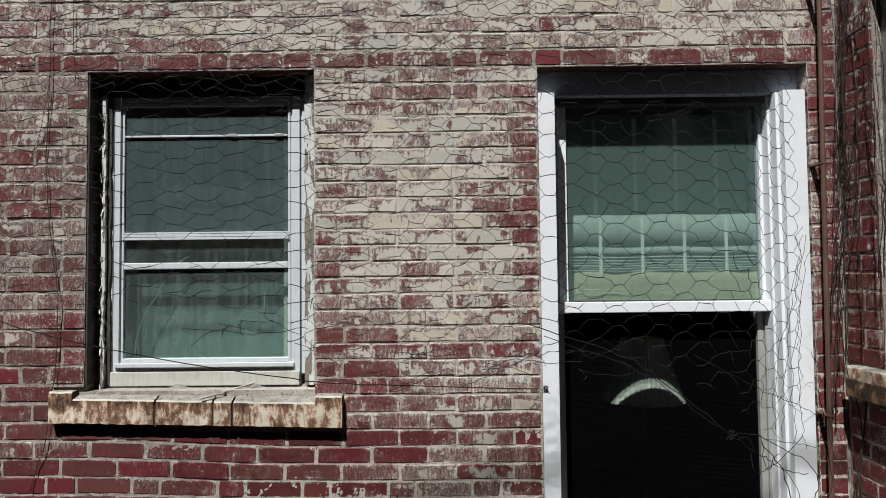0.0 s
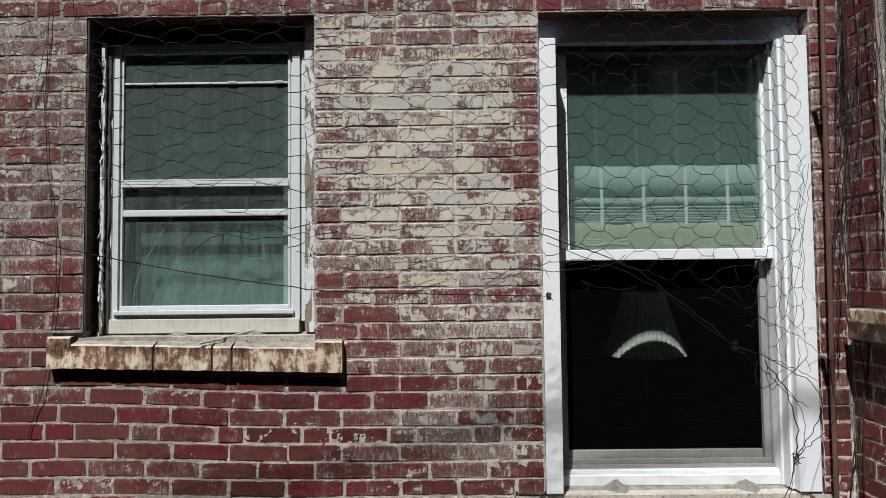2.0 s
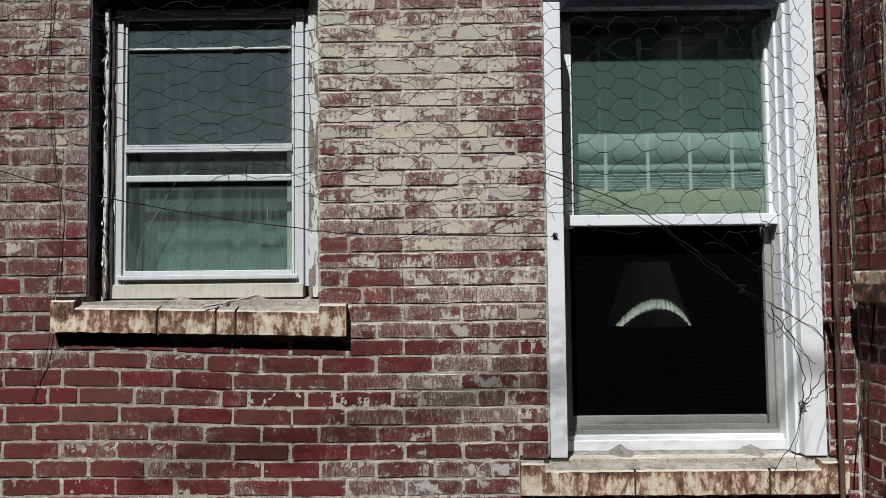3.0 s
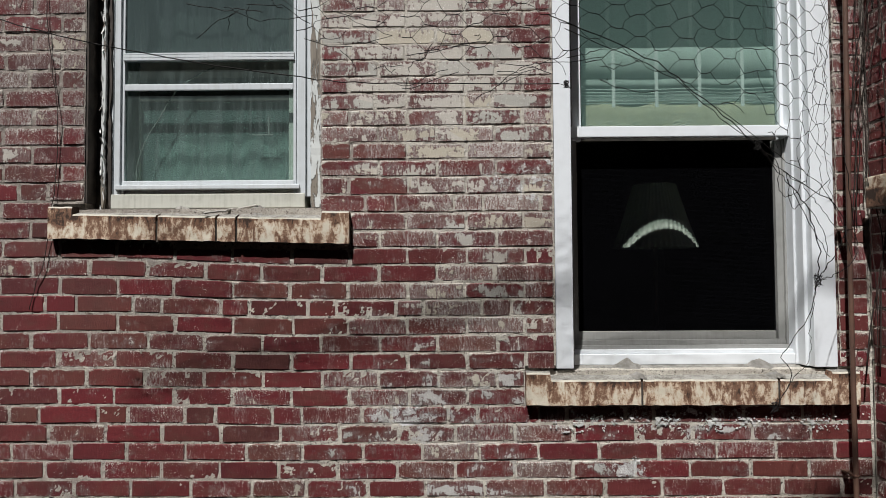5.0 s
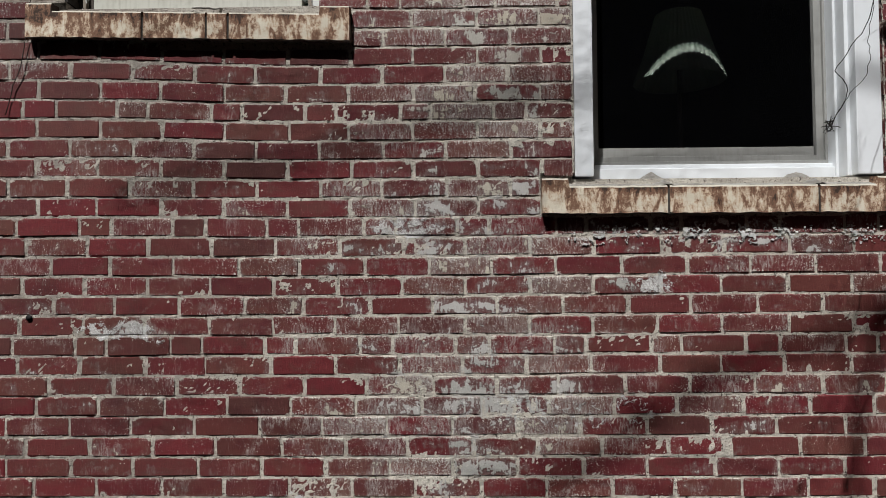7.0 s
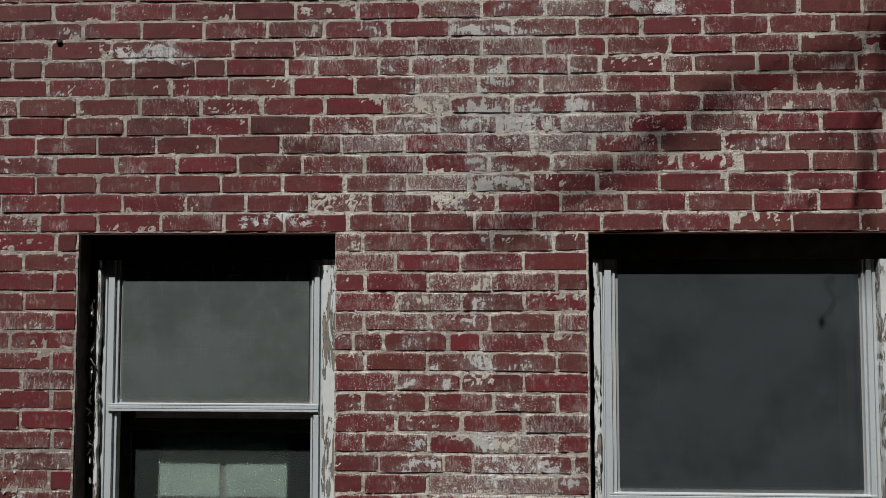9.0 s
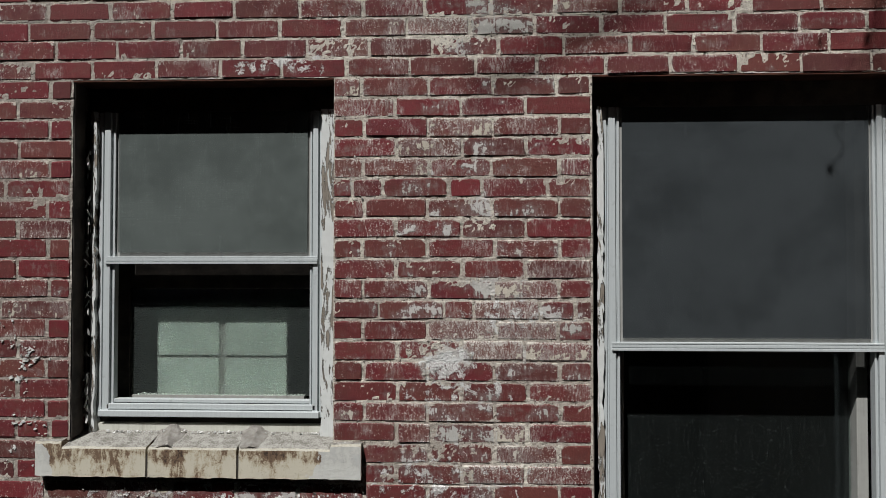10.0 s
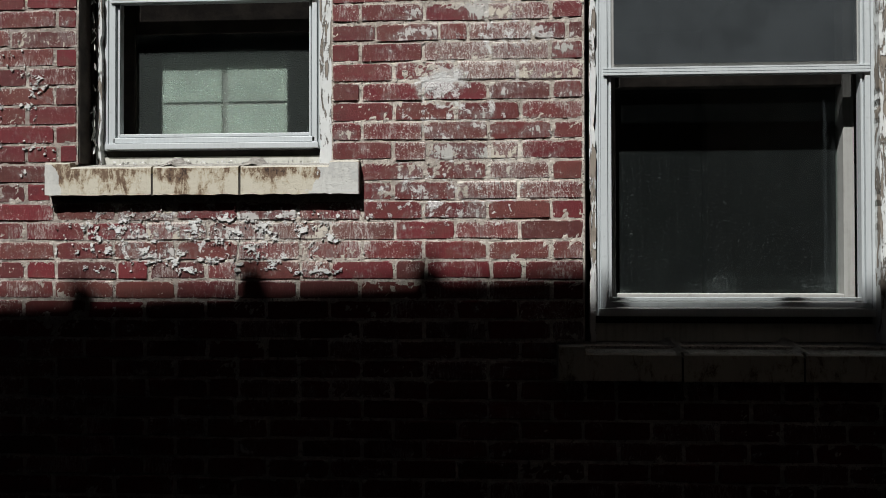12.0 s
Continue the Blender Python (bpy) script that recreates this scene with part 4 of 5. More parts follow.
def window_a():
    o = OPENINGS[0]
    z_top, z_bot = bed(24), bed(6) - 0.012
    w = thing("window_1", "small double-hung window with streaked storm glass and peeling frame", "window", ((o[0] + o[1]) / 2, 0.08, z_bot), kind="structure")
    w.location = (0, 0, 0)
    part("casing", ragged(o[0], -1.362, 0.072, 0.20, z_bot, z_top, 3, 0.006), DARKWOODSHADE, w, "dark wooden casing")
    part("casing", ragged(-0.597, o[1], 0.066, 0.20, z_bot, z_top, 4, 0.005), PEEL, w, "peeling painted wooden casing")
    # head coloured dark for the shade of the lintel
    part("casing", bar(-1.362, -0.628, 0.085, 0.20, 6.372, z_top, bevel=0.004), DARKWOODSHADE, w, "wooden head casing, darkened for the lintel's shade")
    part("jamb_strip", ragged(-1.394, -1.378, 0.056, 0.078, z_bot, 6.372, 5, 0.006, 0.018), PEEL, w)
    y = 0.082
    part("stile", channel_stile(-1.372, -1.318, y, 5.272, 6.372, 1), SASHWHITE, w, "white metal storm stile")
    part("stile", channel_stile(-0.666, -0.594, y, 5.272, 6.372, -1), SASHWHITE, w, "white metal storm stile")
    part("head_rail", channel_rail(-1.318, -0.666, y, 6.334, 6.376), SASHWHITE, w)
    part("meeting_rail", channel_rail(-1.322, -0.662, y - 0.006, 5.802, 5.832), SASHWHITE, w)
    part("upper_bar", bar(-1.316, -0.668, y + 0.002, y + 0.009, 6.212, 6.220, bevel=0.002), SASHWHITE, w)
    part("lower_bar", bar(-1.318, -0.666, y + 0.002, y + 0.013, 5.686, 5.712, bevel=0.004), SASHWHITE, w)
    part("bottom_rail", steps([(-1.322, -0.662, y - 0.002, y + 0.03, 5.318, 5.336), (-1.345, -0.640, y - 0.014, y + 0.03, 5.301, 5.318)], 0.003), SASHWHITE, w)
    part("sub_sill", steps([(-1.372, -0.620, 0.074, 0.20, z_bot, 5.284), (-1.352, -0.640, 0.094, 0.20, 5.284, 5.302)], 0.003), CREAM, w, "cream painted wooden sub-sill")
    pane("pane", -1.318, -0.666, y + 0.010, 5.828, 6.334, GLASS_A, w, "dusty streaked glass")
    pane("pane", -1.318, -0.666, y + 0.014, 5.336, 5.802, GLASS_A2, w, "greenish hazy glass")
    # inner sashes
    part("inner_sash", steps([(-1.36, -1.29, 0.150, 0.19, 5.26, 6.40), (-0.70, -0.62, 0.150, 0.19, 5.26, 6.40), (-1.29, -0.70, 0.150, 0.19, 5.26, 5.325)], 0.003), CREAM, w)
    # rail coloured dark for the shadow it lies in
    part("inner_rail", bar(-1.29, -0.70, 0.150, 0.19, 5.66, 5.82, bevel=0.003), DARKWOODSHADE, w)
    pane("pane", -1.29, -0.70, 0.168, 5.325, 5.66, FOG, w, "fogged inner glass").visible_shadow = False
    # torn sealing cord behind the lower pane
    cord = smooth([(-1.283, 0.112, 5.345), (-1.277, 0.112, 5.411), (-1.243, 0.112, 5.507), (-1.195, 0.112, 5.583), (-1.147, 0.114, 5.669), (-1.104, 0.116, 5.717),
                   (-1.030, 0.116, 5.764), (-0.982, 0.116, 5.783)], 0.0023, 3, 0.0006)
    part("cord", tubes([cord]), INNER, w, "loose pale sealing cord")
    part("latch", steps([(-0.772, -0.768, 0.120, 0.124, 5.520, 5.590), (-0.835, -0.755, 0.120, 0.124, 5.516, 5.520)], 0.0008), INNER, w, "thin pale latch behind the glass")
    for side in (-1, 1):
        part("bracket", bar(-0.905 + (0 if side < 0 else 0.185), -0.870 + (0 if side < 0 else 0.185), 0.082, 0.091, 6.210, 6.224, bevel=0.004), GREYFRAME, w)


def window_c():
    o = OPENINGS[1]
    z_top, z_bot = bed(24), bed(-3) - 0.012
    w = thing("window_2", "tall white-capped window with a dark screen below", "window", kind="structure")
    part("casing", steps([(o[0] + 0.004, 0.384, 0.004, 0.20, z_bot, 6.352)], 0.003), CAP, w, "white metal capping")
    part("casing", steps([(1.264, o[1] - 0.004, 0.004, 0.20, z_bot, 6.352), (1.250, 1.264, 0.040, 0.20, z_bot, 6.352), (1.240, 1.250, 0.090, 0.20, z_bot, 6.352)], 0.003), CAP, w, "white metal capping")
    # same white capping, coloured darker for the shade under the lintel
    part("head_casing", steps([(o[0] + 0.003, o[1] - 0.003, 0.062, 0.20, 6.354, z_top - 0.006)], 0.003), CAPSHADE, w, "white metal capping")
    part("head_jamb", bar(0.374, 1.262, 0.105, 0.20, 6.328, 6.354), DARKWOODSHADE, w, "dark head of the sash channel")
    y = 0.117
    part("track", bar(0.384, 0.410, 0.112, 0.19, 4.66, 6.328, bevel=0.002), GREYFRAME, w)
    part("stile", steps([(0.412, 0.450, 0.146, 0.178, 5.49, 6.328), (0.402, 0.412, 0.156, 0.178, 5.49, 6.328)], 0.002), CAP, w)
    part("stile", steps([(1.226, 1.240, 0.140, 0.178, 5.49, 6.328)], 0.002), CAP, w)
    part("meeting_rail", steps([(0.402, 1.248, y - 0.012, y + 0.022, 5.496, 5.538)], 0.003), CAP, w)
    # hidden dark rail, added to narrow the lampshade's sunlight to a slit
    part("inner_rail", bar(0.43, 1.25, 0.197, 0.238, 5.498, 5.541), DARKWOODSHADE, w)
    pane("pane", 0.450, 1.226, 0.160, 5.538, 6.328, GLASS_C, w, "green-tinted glass")
    # lower half: grey framed screen
    part("screen_stile", steps([(0.408, 0.424, 0.146, 0.180, 4.676, 5.49), (0.424, 0.432, 0.152, 0.180, 4.676, 5.49)], 0.001), GREYFRAME, w)
    part("screen_stile", steps([(1.206, 1.232, 0.150, 0.185, 4.70, 5.49), (1.232, 1.246, 0.140, 0.185, 4.676, 5.49)], 0.002), GREYFRAME, w)
    part("screen_rail", steps([(0.424, 1.200, 0.156, 0.185, 4.712, 4.744), (0.410, 1.232, 0.146, 0.185, 4.692, 4.712), (0.405, 1.246, 0.138, 0.185, 4.676, 4.692)], 0.002), GREYFRAME, w)
    # slats shaped to stop the steep sun yet let the view through
    mesh, pitch = bmesh.new(), 0.0022
    for i in range(int((5.482 - 4.735) / pitch)):
        z = 4.735 + i * pitch
        row = [mesh.verts.new(v) for v in ((0.420, 0.1700, z), (1.226, 0.1700, z), (1.226, 0.1715, z), (0.420, 0.1715, z), (0.420, 0.1707, z + 0.0006), (1.226, 0.1707, z + 0.0006))]
        for f in ((0, 3, 2, 1), (0, 1, 5, 4), (2, 3, 4, 5)):
            mesh.faces.new([row[k] for k in f])
    part("screen", mesh, SCREENWIRE, w, "fine black insect screen drawn as flat slats that stop the sun")
    part("sub_sill", steps([(0.374, 1.262, 0.098, 0.20, z_bot, 4.662), (0.385, 1.250, 0.112, 0.20, 4.662, 4.677)], 0.003), CAP, w, "white capped sub-sill")


def storm_low(name, label, o, xs, zs, y, seed, screen, lower):
    """The lower windows: bare aluminium storm sash in a peeling wooden frame."""
    x_l, x_r = xs
    z_bot, z_sub, z_rail, z_m0, z_m1 = zs
    z_top = bed(o[3])
    w = thing(name, label, "window", kind="structure")
    part("casing", ragged(x_l - 0.046, x_l - 0.022, y - 0.018, 0.20, z_bot, z_top - 0.09, seed, 0.008, 0.018), PEEL, w, "peeling painted wooden casing")
    # jamb and head casing coloured dark for the shade in the reveal
    part("jamb", bar(o[0], x_l - 0.046, y + 0.012, 0.20, z_bot, z_top, bevel=0.002), DARKWOODSHADE, w, "wooden jamb, darkened for the reveal's shade")
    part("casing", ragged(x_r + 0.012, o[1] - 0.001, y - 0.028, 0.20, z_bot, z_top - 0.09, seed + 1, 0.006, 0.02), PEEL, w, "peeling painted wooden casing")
    part("head_casing", bar(x_l - 0.058, o[1] - 0.001, y + 0.005, 0.20, z_top - 0.09, z_top, bevel=0.004), DARKWOODSHADE, w, "wooden head casing, darkened for the lintel's shade")
    part("stile", channel_stile(x_l - 0.022, x_l + 0.034, y, z_sub, z_top - 0.09, 1), ALU, w, "dull aluminium track")
    part("stile", channel_stile(x_r - 0.032, x_r + 0.012, y, z_sub, z_top - 0.09, -1), ALU, w, "dull aluminium track")
    part("meeting_rail", channel_rail(x_l + 0.006, x_r - 0.004, y - 0.010, z_m0, z_m1), ALU, w, "dull aluminium rail")
    part("bottom_rail", steps([(x_l + 0.030, x_r - 0.028, y + 0.004, y + 0.03, z_rail - 0.012, z_rail), (x_l + 0.012, x_r - 0.010, y - 0.004, y + 0.03, z_rail - 0.034, z_rail - 0.015),
                               (x_l - 0.012, x_r + 0.004, y - 0.016, y + 0.03, z_sub, z_rail - 0.037)], 0.002), ALU, w, "dull aluminium rail")
    # black strip that draws the shadow below the bottom rail
    part("sill_gap", bar(x_l - 0.028, x_r + 0.018, y + 0.022, 0.19, z_sub - 0.026, z_sub - 0.001), DARKWOODSHADE, w, "black strip in the gap under the bottom rail, drawing its shadow")
    part("sub_sill", ragged(x_l - 0.030, x_r + 0.020, y + 0.002, 0.20, z_bot, z_sub - 0.026, seed + 3, 0.002, 0.02), CREAM, w, "grey-white painted wooden sub-sill")
    part("screen_frame", steps([(x_l + 0.034, x_l + 0.046, y + 0.012, y + 0.026, z_m1, z_top - 0.09), (x_r - 0.044, x_r - 0.032, y + 0.012, y + 0.026, z_m1, z_top - 0.09),
                                (x_l + 0.046, x_r - 0.044, y + 0.012, y + 0.026, z_m1, z_m1 + 0.016)], 0.001), GREYFRAME, w)
    pane("screen", x_l + 0.044, x_r - 0.042, y + 0.004, z_m1 + 0.014, z_top - 0.09, screen, w, "dusty grey insect screen", 0.001)
    lower(w)
    return w


def lower_b(w):
    y = 0.168
    # the deep dark upper rail also stands in for shade above the sunlit glass
    part("inner_sash", steps([(-1.400, -1.326, y - 0.006, y + 0.03, 2.36, 3.40), (-0.670, -0.640, y - 0.006, y + 0.03, 2.36, 3.40), (-1.326, -0.670, y - 0.006, y + 0.03, 2.775, 2.90)], 0.003), DARKWOODSHADE, w)
    part("sash_rail", ragged(-1.330, -0.690, y - 0.004, y + 0.03, 2.352, 2.392, 77, 0.003, 0.008), INNER, w, "peeling sash rail")
    pane("pane", -1.326, -0.670, y, 2.392, 2.775, FROST, w, "pebbled obscure glass").visible_shadow = False


def lower_d(w):
    y = 0.166
    part("inner_sash", steps([(0.37, 0.440, y - 0.004, y + 0.03, 1.74, 3.40), (0.440, 1.234, y - 0.004, y + 0.05, 1.74, 1.814)], 0.003), INNER, w)
    part("inner_sash", bar(1.234, 1.272, y - 0.004, y + 0.05, 1.74, 3.40, bevel=0.003), INNER, w)
    # coloured dark: the meeting rail's shade is put into this rail
    part("sash_rail", bar(0.440, 1.234, y + 0.004, y + 0.05, 2.555, 2.60, bevel=0.003), DARKWOODSHADE, w)
    pane("pane", 0.440, 1.234, y + 0.036, 1.814, 2.56, GLASS_D, w, "dark glass speckled with dirt")


# black strips added on the left reveals, whose shade they put into colour
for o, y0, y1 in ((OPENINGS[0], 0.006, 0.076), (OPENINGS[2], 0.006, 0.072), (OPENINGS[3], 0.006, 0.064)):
    lining = part("reveal_lining", ragged(o[0] - 0.004, o[0] + 0.0045, y0, y1, bed(o[2]) + 0.004, bed(o[3]) - 0.006, int(o[0] * -31) + 40, 0.003), DARKWOODSHADE)
    tagged(lining, "black tar-like strip added for the shade on a window's brick reveal", "trim", "reveal linings", "structure")
window_a()
window_c()
storm_low("window_3", "small storm window with pebbled lower glass and peeling frame", OPENINGS[2], (-1.380, -0.622), (bed(-38) - 0.012, 2.334, 2.392, 2.864, 2.890), 0.090, 21, SCREEN_B, lower_b)
storm_low("window_4", "tall aluminium storm window with dusty screen and dark glass", OPENINGS[3], (0.374, 1.280), (bed(-47) - 0.012, 1.742, 1.806, 2.572, 2.600), 0.076, 31, SCREEN_D, lower_d)


def side_window():
    """The window of the side wall: weathered frame, the shade of its opening put into the colour."""
    w = thing("window_5", "weathered white timber window frame of the side wall, darkened for shade", "window", kind="structure")
    z0, z1 = bed(R_OPEN[2]) - 0.01, bed(R_OPEN[3])
    x = RETURN_X + 0.035
    bm = ragged(0.0, 0.07, 0.0, 0.07, z0, z1, 55, 0.006, 0.03)
    bmesh.ops.transform(bm, matrix=Matrix.Translation((x, -R_OPEN[0] - 0.070, 0)), verts=bm.verts)
    part("casing", bm, WEATHEREDSHADE, w)
    part("casing", bar(x, x + 0.07, -R_OPEN[1], -R_OPEN[1] + 0.07, z0, z1, bevel=0.003), WEATHEREDSHADE, w)
    part("head_casing", bar(x, x + 0.07, -R_OPEN[1] + 0.07, -R_OPEN[0] - 0.070, z1 - 0.07, z1, bevel=0.003), WEATHEREDSHADE, w)
    part("bottom_rail", bar(x, x + 0.07, -R_OPEN[1] + 0.07, -R_OPEN[0] - 0.070, z0, z0 + 0.07, bevel=0.003), WEATHEREDSHADE, w)
    part("pane", bar(x + 0.03, x + 0.034, -R_OPEN[1] + 0.07, -R_OPEN[0] - 0.070, z0 + 0.07, z1 - 0.07), GLASS_D, w)


side_window()


# ---- things behind the glass ----
def pleated(x0, x1, z0, z1, y, folds, depth, seed, rows=14):
    rng = random.Random(seed)
    bm = bmesh.new()
    count = folds * 8
    grid = []
    for j in range(rows + 1):
        z = z0 + (z1 - z0) * j / rows
        line = []
        for i in range(count + 1):
            f = i / count
            wob = 0.35 * math.sin(f * folds * 2 * math.pi + 0.9 * math.sin(3.1 * f * folds) + 0.2 * j / rows) + 0.4 * math.sin(f * folds * 4.7 + 1.3)
            line.append(bm.verts.new((x0 + (x1 - x0) * f, y + depth * wob, z)))
        grid.append(line)
    for a, b in zip(grid, grid[1:]):
        for i in range(count):
            bm.faces.new((a[i], a[i + 1], b[i + 1], b[i])).smooth = True
    bmesh.ops.solidify(bm, geom=bm.faces[:], thickness=0.0012)
    return bm


ob = part("curtain", pleated(-1.36, -0.62, 5.22, 6.42, 0.235, 7, 0.012, 4), CURTAIN)
tagged(ob, "pale green gathered curtain hanging behind the small window", "curtain")


def roman_shade():
    s = thing("roman_shade", "pale mint cloth shade half drawn, gathered in folds", "window shade", (0.86, 0.26, 5.43))
    base = Matrix.Translation(s.location).inverted()
    x0, x1 = 0.462, 1.262
    bm = bmesh.new()
    prof = [(6.34, 0.337), (6.10, 0.337), (5.93, 0.335), (5.902, 0.330), (5.899, 0.285)]
    z = 5.895
    for drop in (0.128, 0.040, 0.014, 0.012, 0.011, 0.010, 0.011, 0.012):
        prof += [(z - 0.004, 0.250), (z - drop * 0.55, 0.245), (z - drop + 0.003, 0.244), (z - drop, 0.256)]
        z -= drop
    grid = []
    for j, (pz, py) in enumerate(prof):
        line = []
        for i in range(33):
            f = i / 32
            sag = 0.0025 * math.sin(f * math.pi * 4.2 + 0.7) * (1 if j > 2 else 0.2)
            line.append(bm.verts.new((x0 + (x1 - x0) * f, py + 0.003 * math.sin(f * 19), pz + sag * 0.7)))
        grid.append(line)
    for a, b in zip(grid, grid[1:]):
        for i in range(32):
            bm.faces.new((a[i], a[i + 1], b[i + 1], b[i])).smooth = True
    bmesh.ops.solidify(bm, geom=bm.faces[:], thickness=0.0015)
    bmesh.ops.transform(bm, matrix=base, verts=bm.verts)
    part("cloth", bm, SHADECLOTH, s)
    bm = bmesh.new()
    grid = []
    for j in range(8):
        f2 = j / 7
        grid.append([bm.verts.new((x0 + (x1 - x0) * i / 32, 0.254 - 0.016 * min(1.0, f2 * 3.5) + 0.003 * math.sin(i * 0.9 + f2 * 2), z + 0.014 - f2 * (z + 0.014 - 5.522) + 0.003 * math.sin(i * 0.5))) for i in range(33)])
    for a, b in zip(grid, grid[1:]):
        for i in range(32):
            bm.faces.new((a[i], a[i + 1], b[i + 1], b[i])).smooth = True
    bmesh.ops.solidify(bm, geom=bm.faces[:], thickness=0.002)
    bmesh.ops.transform(bm, matrix=base, verts=bm.verts)
    part("hem", bm, HEMCLOTH, s, "olive-yellow lower hem")
    for x in (0.604, 0.779, 0.954, 1.128):
        bm = bar(x - 0.008, x + 0.008, 0.3285, 0.330, 5.91, 6.32)
        box(bm, x - 0.007, x + 0.007, 0.2415, 0.243, 5.645, 5.885)
        bmesh.ops.transform(bm, matrix=base, verts=bm.verts)
        part("tape", bm, TAPE, s)

    for k, x in enumerate((0.545, 0.585, 0.69, 0.86, 0.905, 1.06)):
        side = 1 if k % 2 else -1
        curl = [((x + side * 0.0024 * a * math.cos(a), 0.2350, 5.570 + 0.0020 * a * math.sin(a)), 0.0016) for a in [0.4 * i for i in range(3, 26)]]
        curl += [((x + side * (0.024 + 0.03 * f), 0.2350, 5.562 + 0.012 * math.sin(3 * f)), 0.0016) for f in (0.3, 0.6, 1.0)]
        bm = tubes([curl], 4)
        bm.transform(base)
        part("scroll", bm, HEMLIGHT, s, "pale stitched scroll on the hem")


roman_shade()


def table_lamp():
    cx, cy = 0.843, 0.505
    lamp = thing("table_lamp", "table lamp with a wide pleated fabric shade", "lamp", (cx, cy, 4.45))
    bm = bmesh.new()
    rings, count = [], 96
    for j, (z, r) in enumerate(((5.080, 0.181), (5.095, 0.176), (5.20, 0.138), (5.36, 0.090))):
        rings.append([bm.verts.new(((r + (0.0025 if i % 2 else -0.0025)) * math.cos(2 * math.pi * i / count), (r + (0.0025 if i % 2 else -0.0025)) * math.sin(2 * math.pi * i / count), z - 4.45)) for i in range(count)])
    for a, b in zip(rings, rings[1:]):
        for i in range(count):
            bm.faces.new((a[i], a[(i + 1) % count], b[(i + 1) % count], b[i]))
    bmesh.ops.solidify(bm, geom=bm.faces[:], thickness=0.003)
    part("shade", bm, LAMPSHADE, lamp)
    stem = [((0, 0, 0.015), 0.075), ((0, 0, 0.03), 0.07), ((0, 0, 0.05), 0.02), ((0, 0, 0.12), 0.016), ((0, 0, 0.17), 0.024), ((0, 0, 0.22), 0.012), ((0, 0, 0.30), 0.010), ((0, 0, 0.80), 0.008)]
    part("stem", tubes([stem], 16), DARKWOODSHADE, lamp)
    part("foot", tubes([[((0, 0, 0.0), 0.09), ((0, 0, 0.016), 0.085)]], 24), BRASS, lamp)
    return lamp


table_lamp()
tb = thing("side_table", "dark wooden table under the lamp", "table", (0.85, 0.66, 3.95))
part("tabletop", bar(-0.45, 0.45, -0.30, 0.35, 0.47, 0.50, bevel=0.005), DARKWOODSHADE, tb)
for sx in (-0.40, 0.40):
    for sy in (-0.25, 0.30):
        part("leg", bar(sx - 0.02, sx + 0.02, sy - 0.02, sy + 0.02, 0.0, 0.47, bevel=0.003), DARKWOODSHADE, tb)

card = thing("white_board", "white four-panel board leaning against the pebbled glass", "board", (-1.000, 0.2005, 2.392))
for sx0, sx1 in ((-0.240, -0.012), (0.010, 0.236)):
    for sz0, sz1 in ((0.0, 0.126), (0.138, 0.336)):
        part("panel", bar(sx0, sx1, 0.0, 0.006, sz0, sz1, bevel=0.002), BOARD, card)
part("backing", bar(-0.242, 0.238, 0.0045, 0.016, 0.0, 0.338), WEATHEREDSHADE, card)

# ---- pipe, cables, netting, vines ----
pipe = thing("conduit", "slim brown metal conduit running down the wall", "pipe", (1.354, -0.075, 3.0))
part("tube", tubes([[((0.0, 0, -2.2), 0.009), ((0.0, 0, 1.0), 0.009), ((0.0, 0, 2.0), 0.009), ((0.016, 0, 3.70), 0.009), ((0.019, 0, 3.95), 0.009)]], 10), PIPE, pipe)
for z in (0.2, 1.25, 2.12, 3.05, 3.7):
    lean = 0.0094 * max(0.0, z - 2.0)
    part("clip", bar(lean - 0.010, lean + 0.010, -0.0095, 0.074, z, z + 0.006, bevel=0.001), PIPE, pipe)


def hex_net(name, label, sheet, u0, u1, v0, v1, pu, pv, seed, radius=0.0006, keep=None, slack=0.0045):
    """Chicken wire: flat-topped cells on a sheet that maps (u, v) to the world."""
    rng = random.Random(seed)
    pts = {}

    def node(i, j, k):
        key = (i, j, k)
        if key not in pts:
            u = u0 + pu * i + (pu * 0.26 if k else -pu * 0.26)
            v = v0 + pv * j + (pv * 0.5 if i % 2 else 0.0)
            s = sheet(u, v)
            pts[key] = s + Vector((rng.gauss(0, slack), rng.gauss(0, slack * 0.6), rng.gauss(0, slack)))
        return pts[key]

    paths = []
    nu, nv = int((u1 - u0) / pu), int((v1 - v0) / pv)
    for i in range(nu):
        for j in range(nv):
            u, v = u0 + pu * i, v0 + pv * j
            if keep and not keep(u, v, rng):
                continue
            a, b = node(i, j, 0), node(i, j, 1)
            twist = (a + b) / 2 + Vector((rng.gauss(0, 0.002), 0, rng.gauss(0, 0.002)))
            paths.append([(a, radius * 1.5), (twist, radius * 1.7), (b, radius * 1.5)])
            up, down = (j + 1, j) if i % 2 else (j, j - 1)
            for jj in (up, down):
                c = node(i + 1, jj, 0)
                mid = (b + c) / 2 + Vector((rng.gauss(0, 0.003), rng.gauss(0, 0.003), rng.gauss(0, 0.003)))
                paths.append([(b, radius), (mid, radius), (c, radius)])
    net = part(name, tubes(paths, 4), WIRE)
    return tagged(net, label, "netting", kind="stuff")


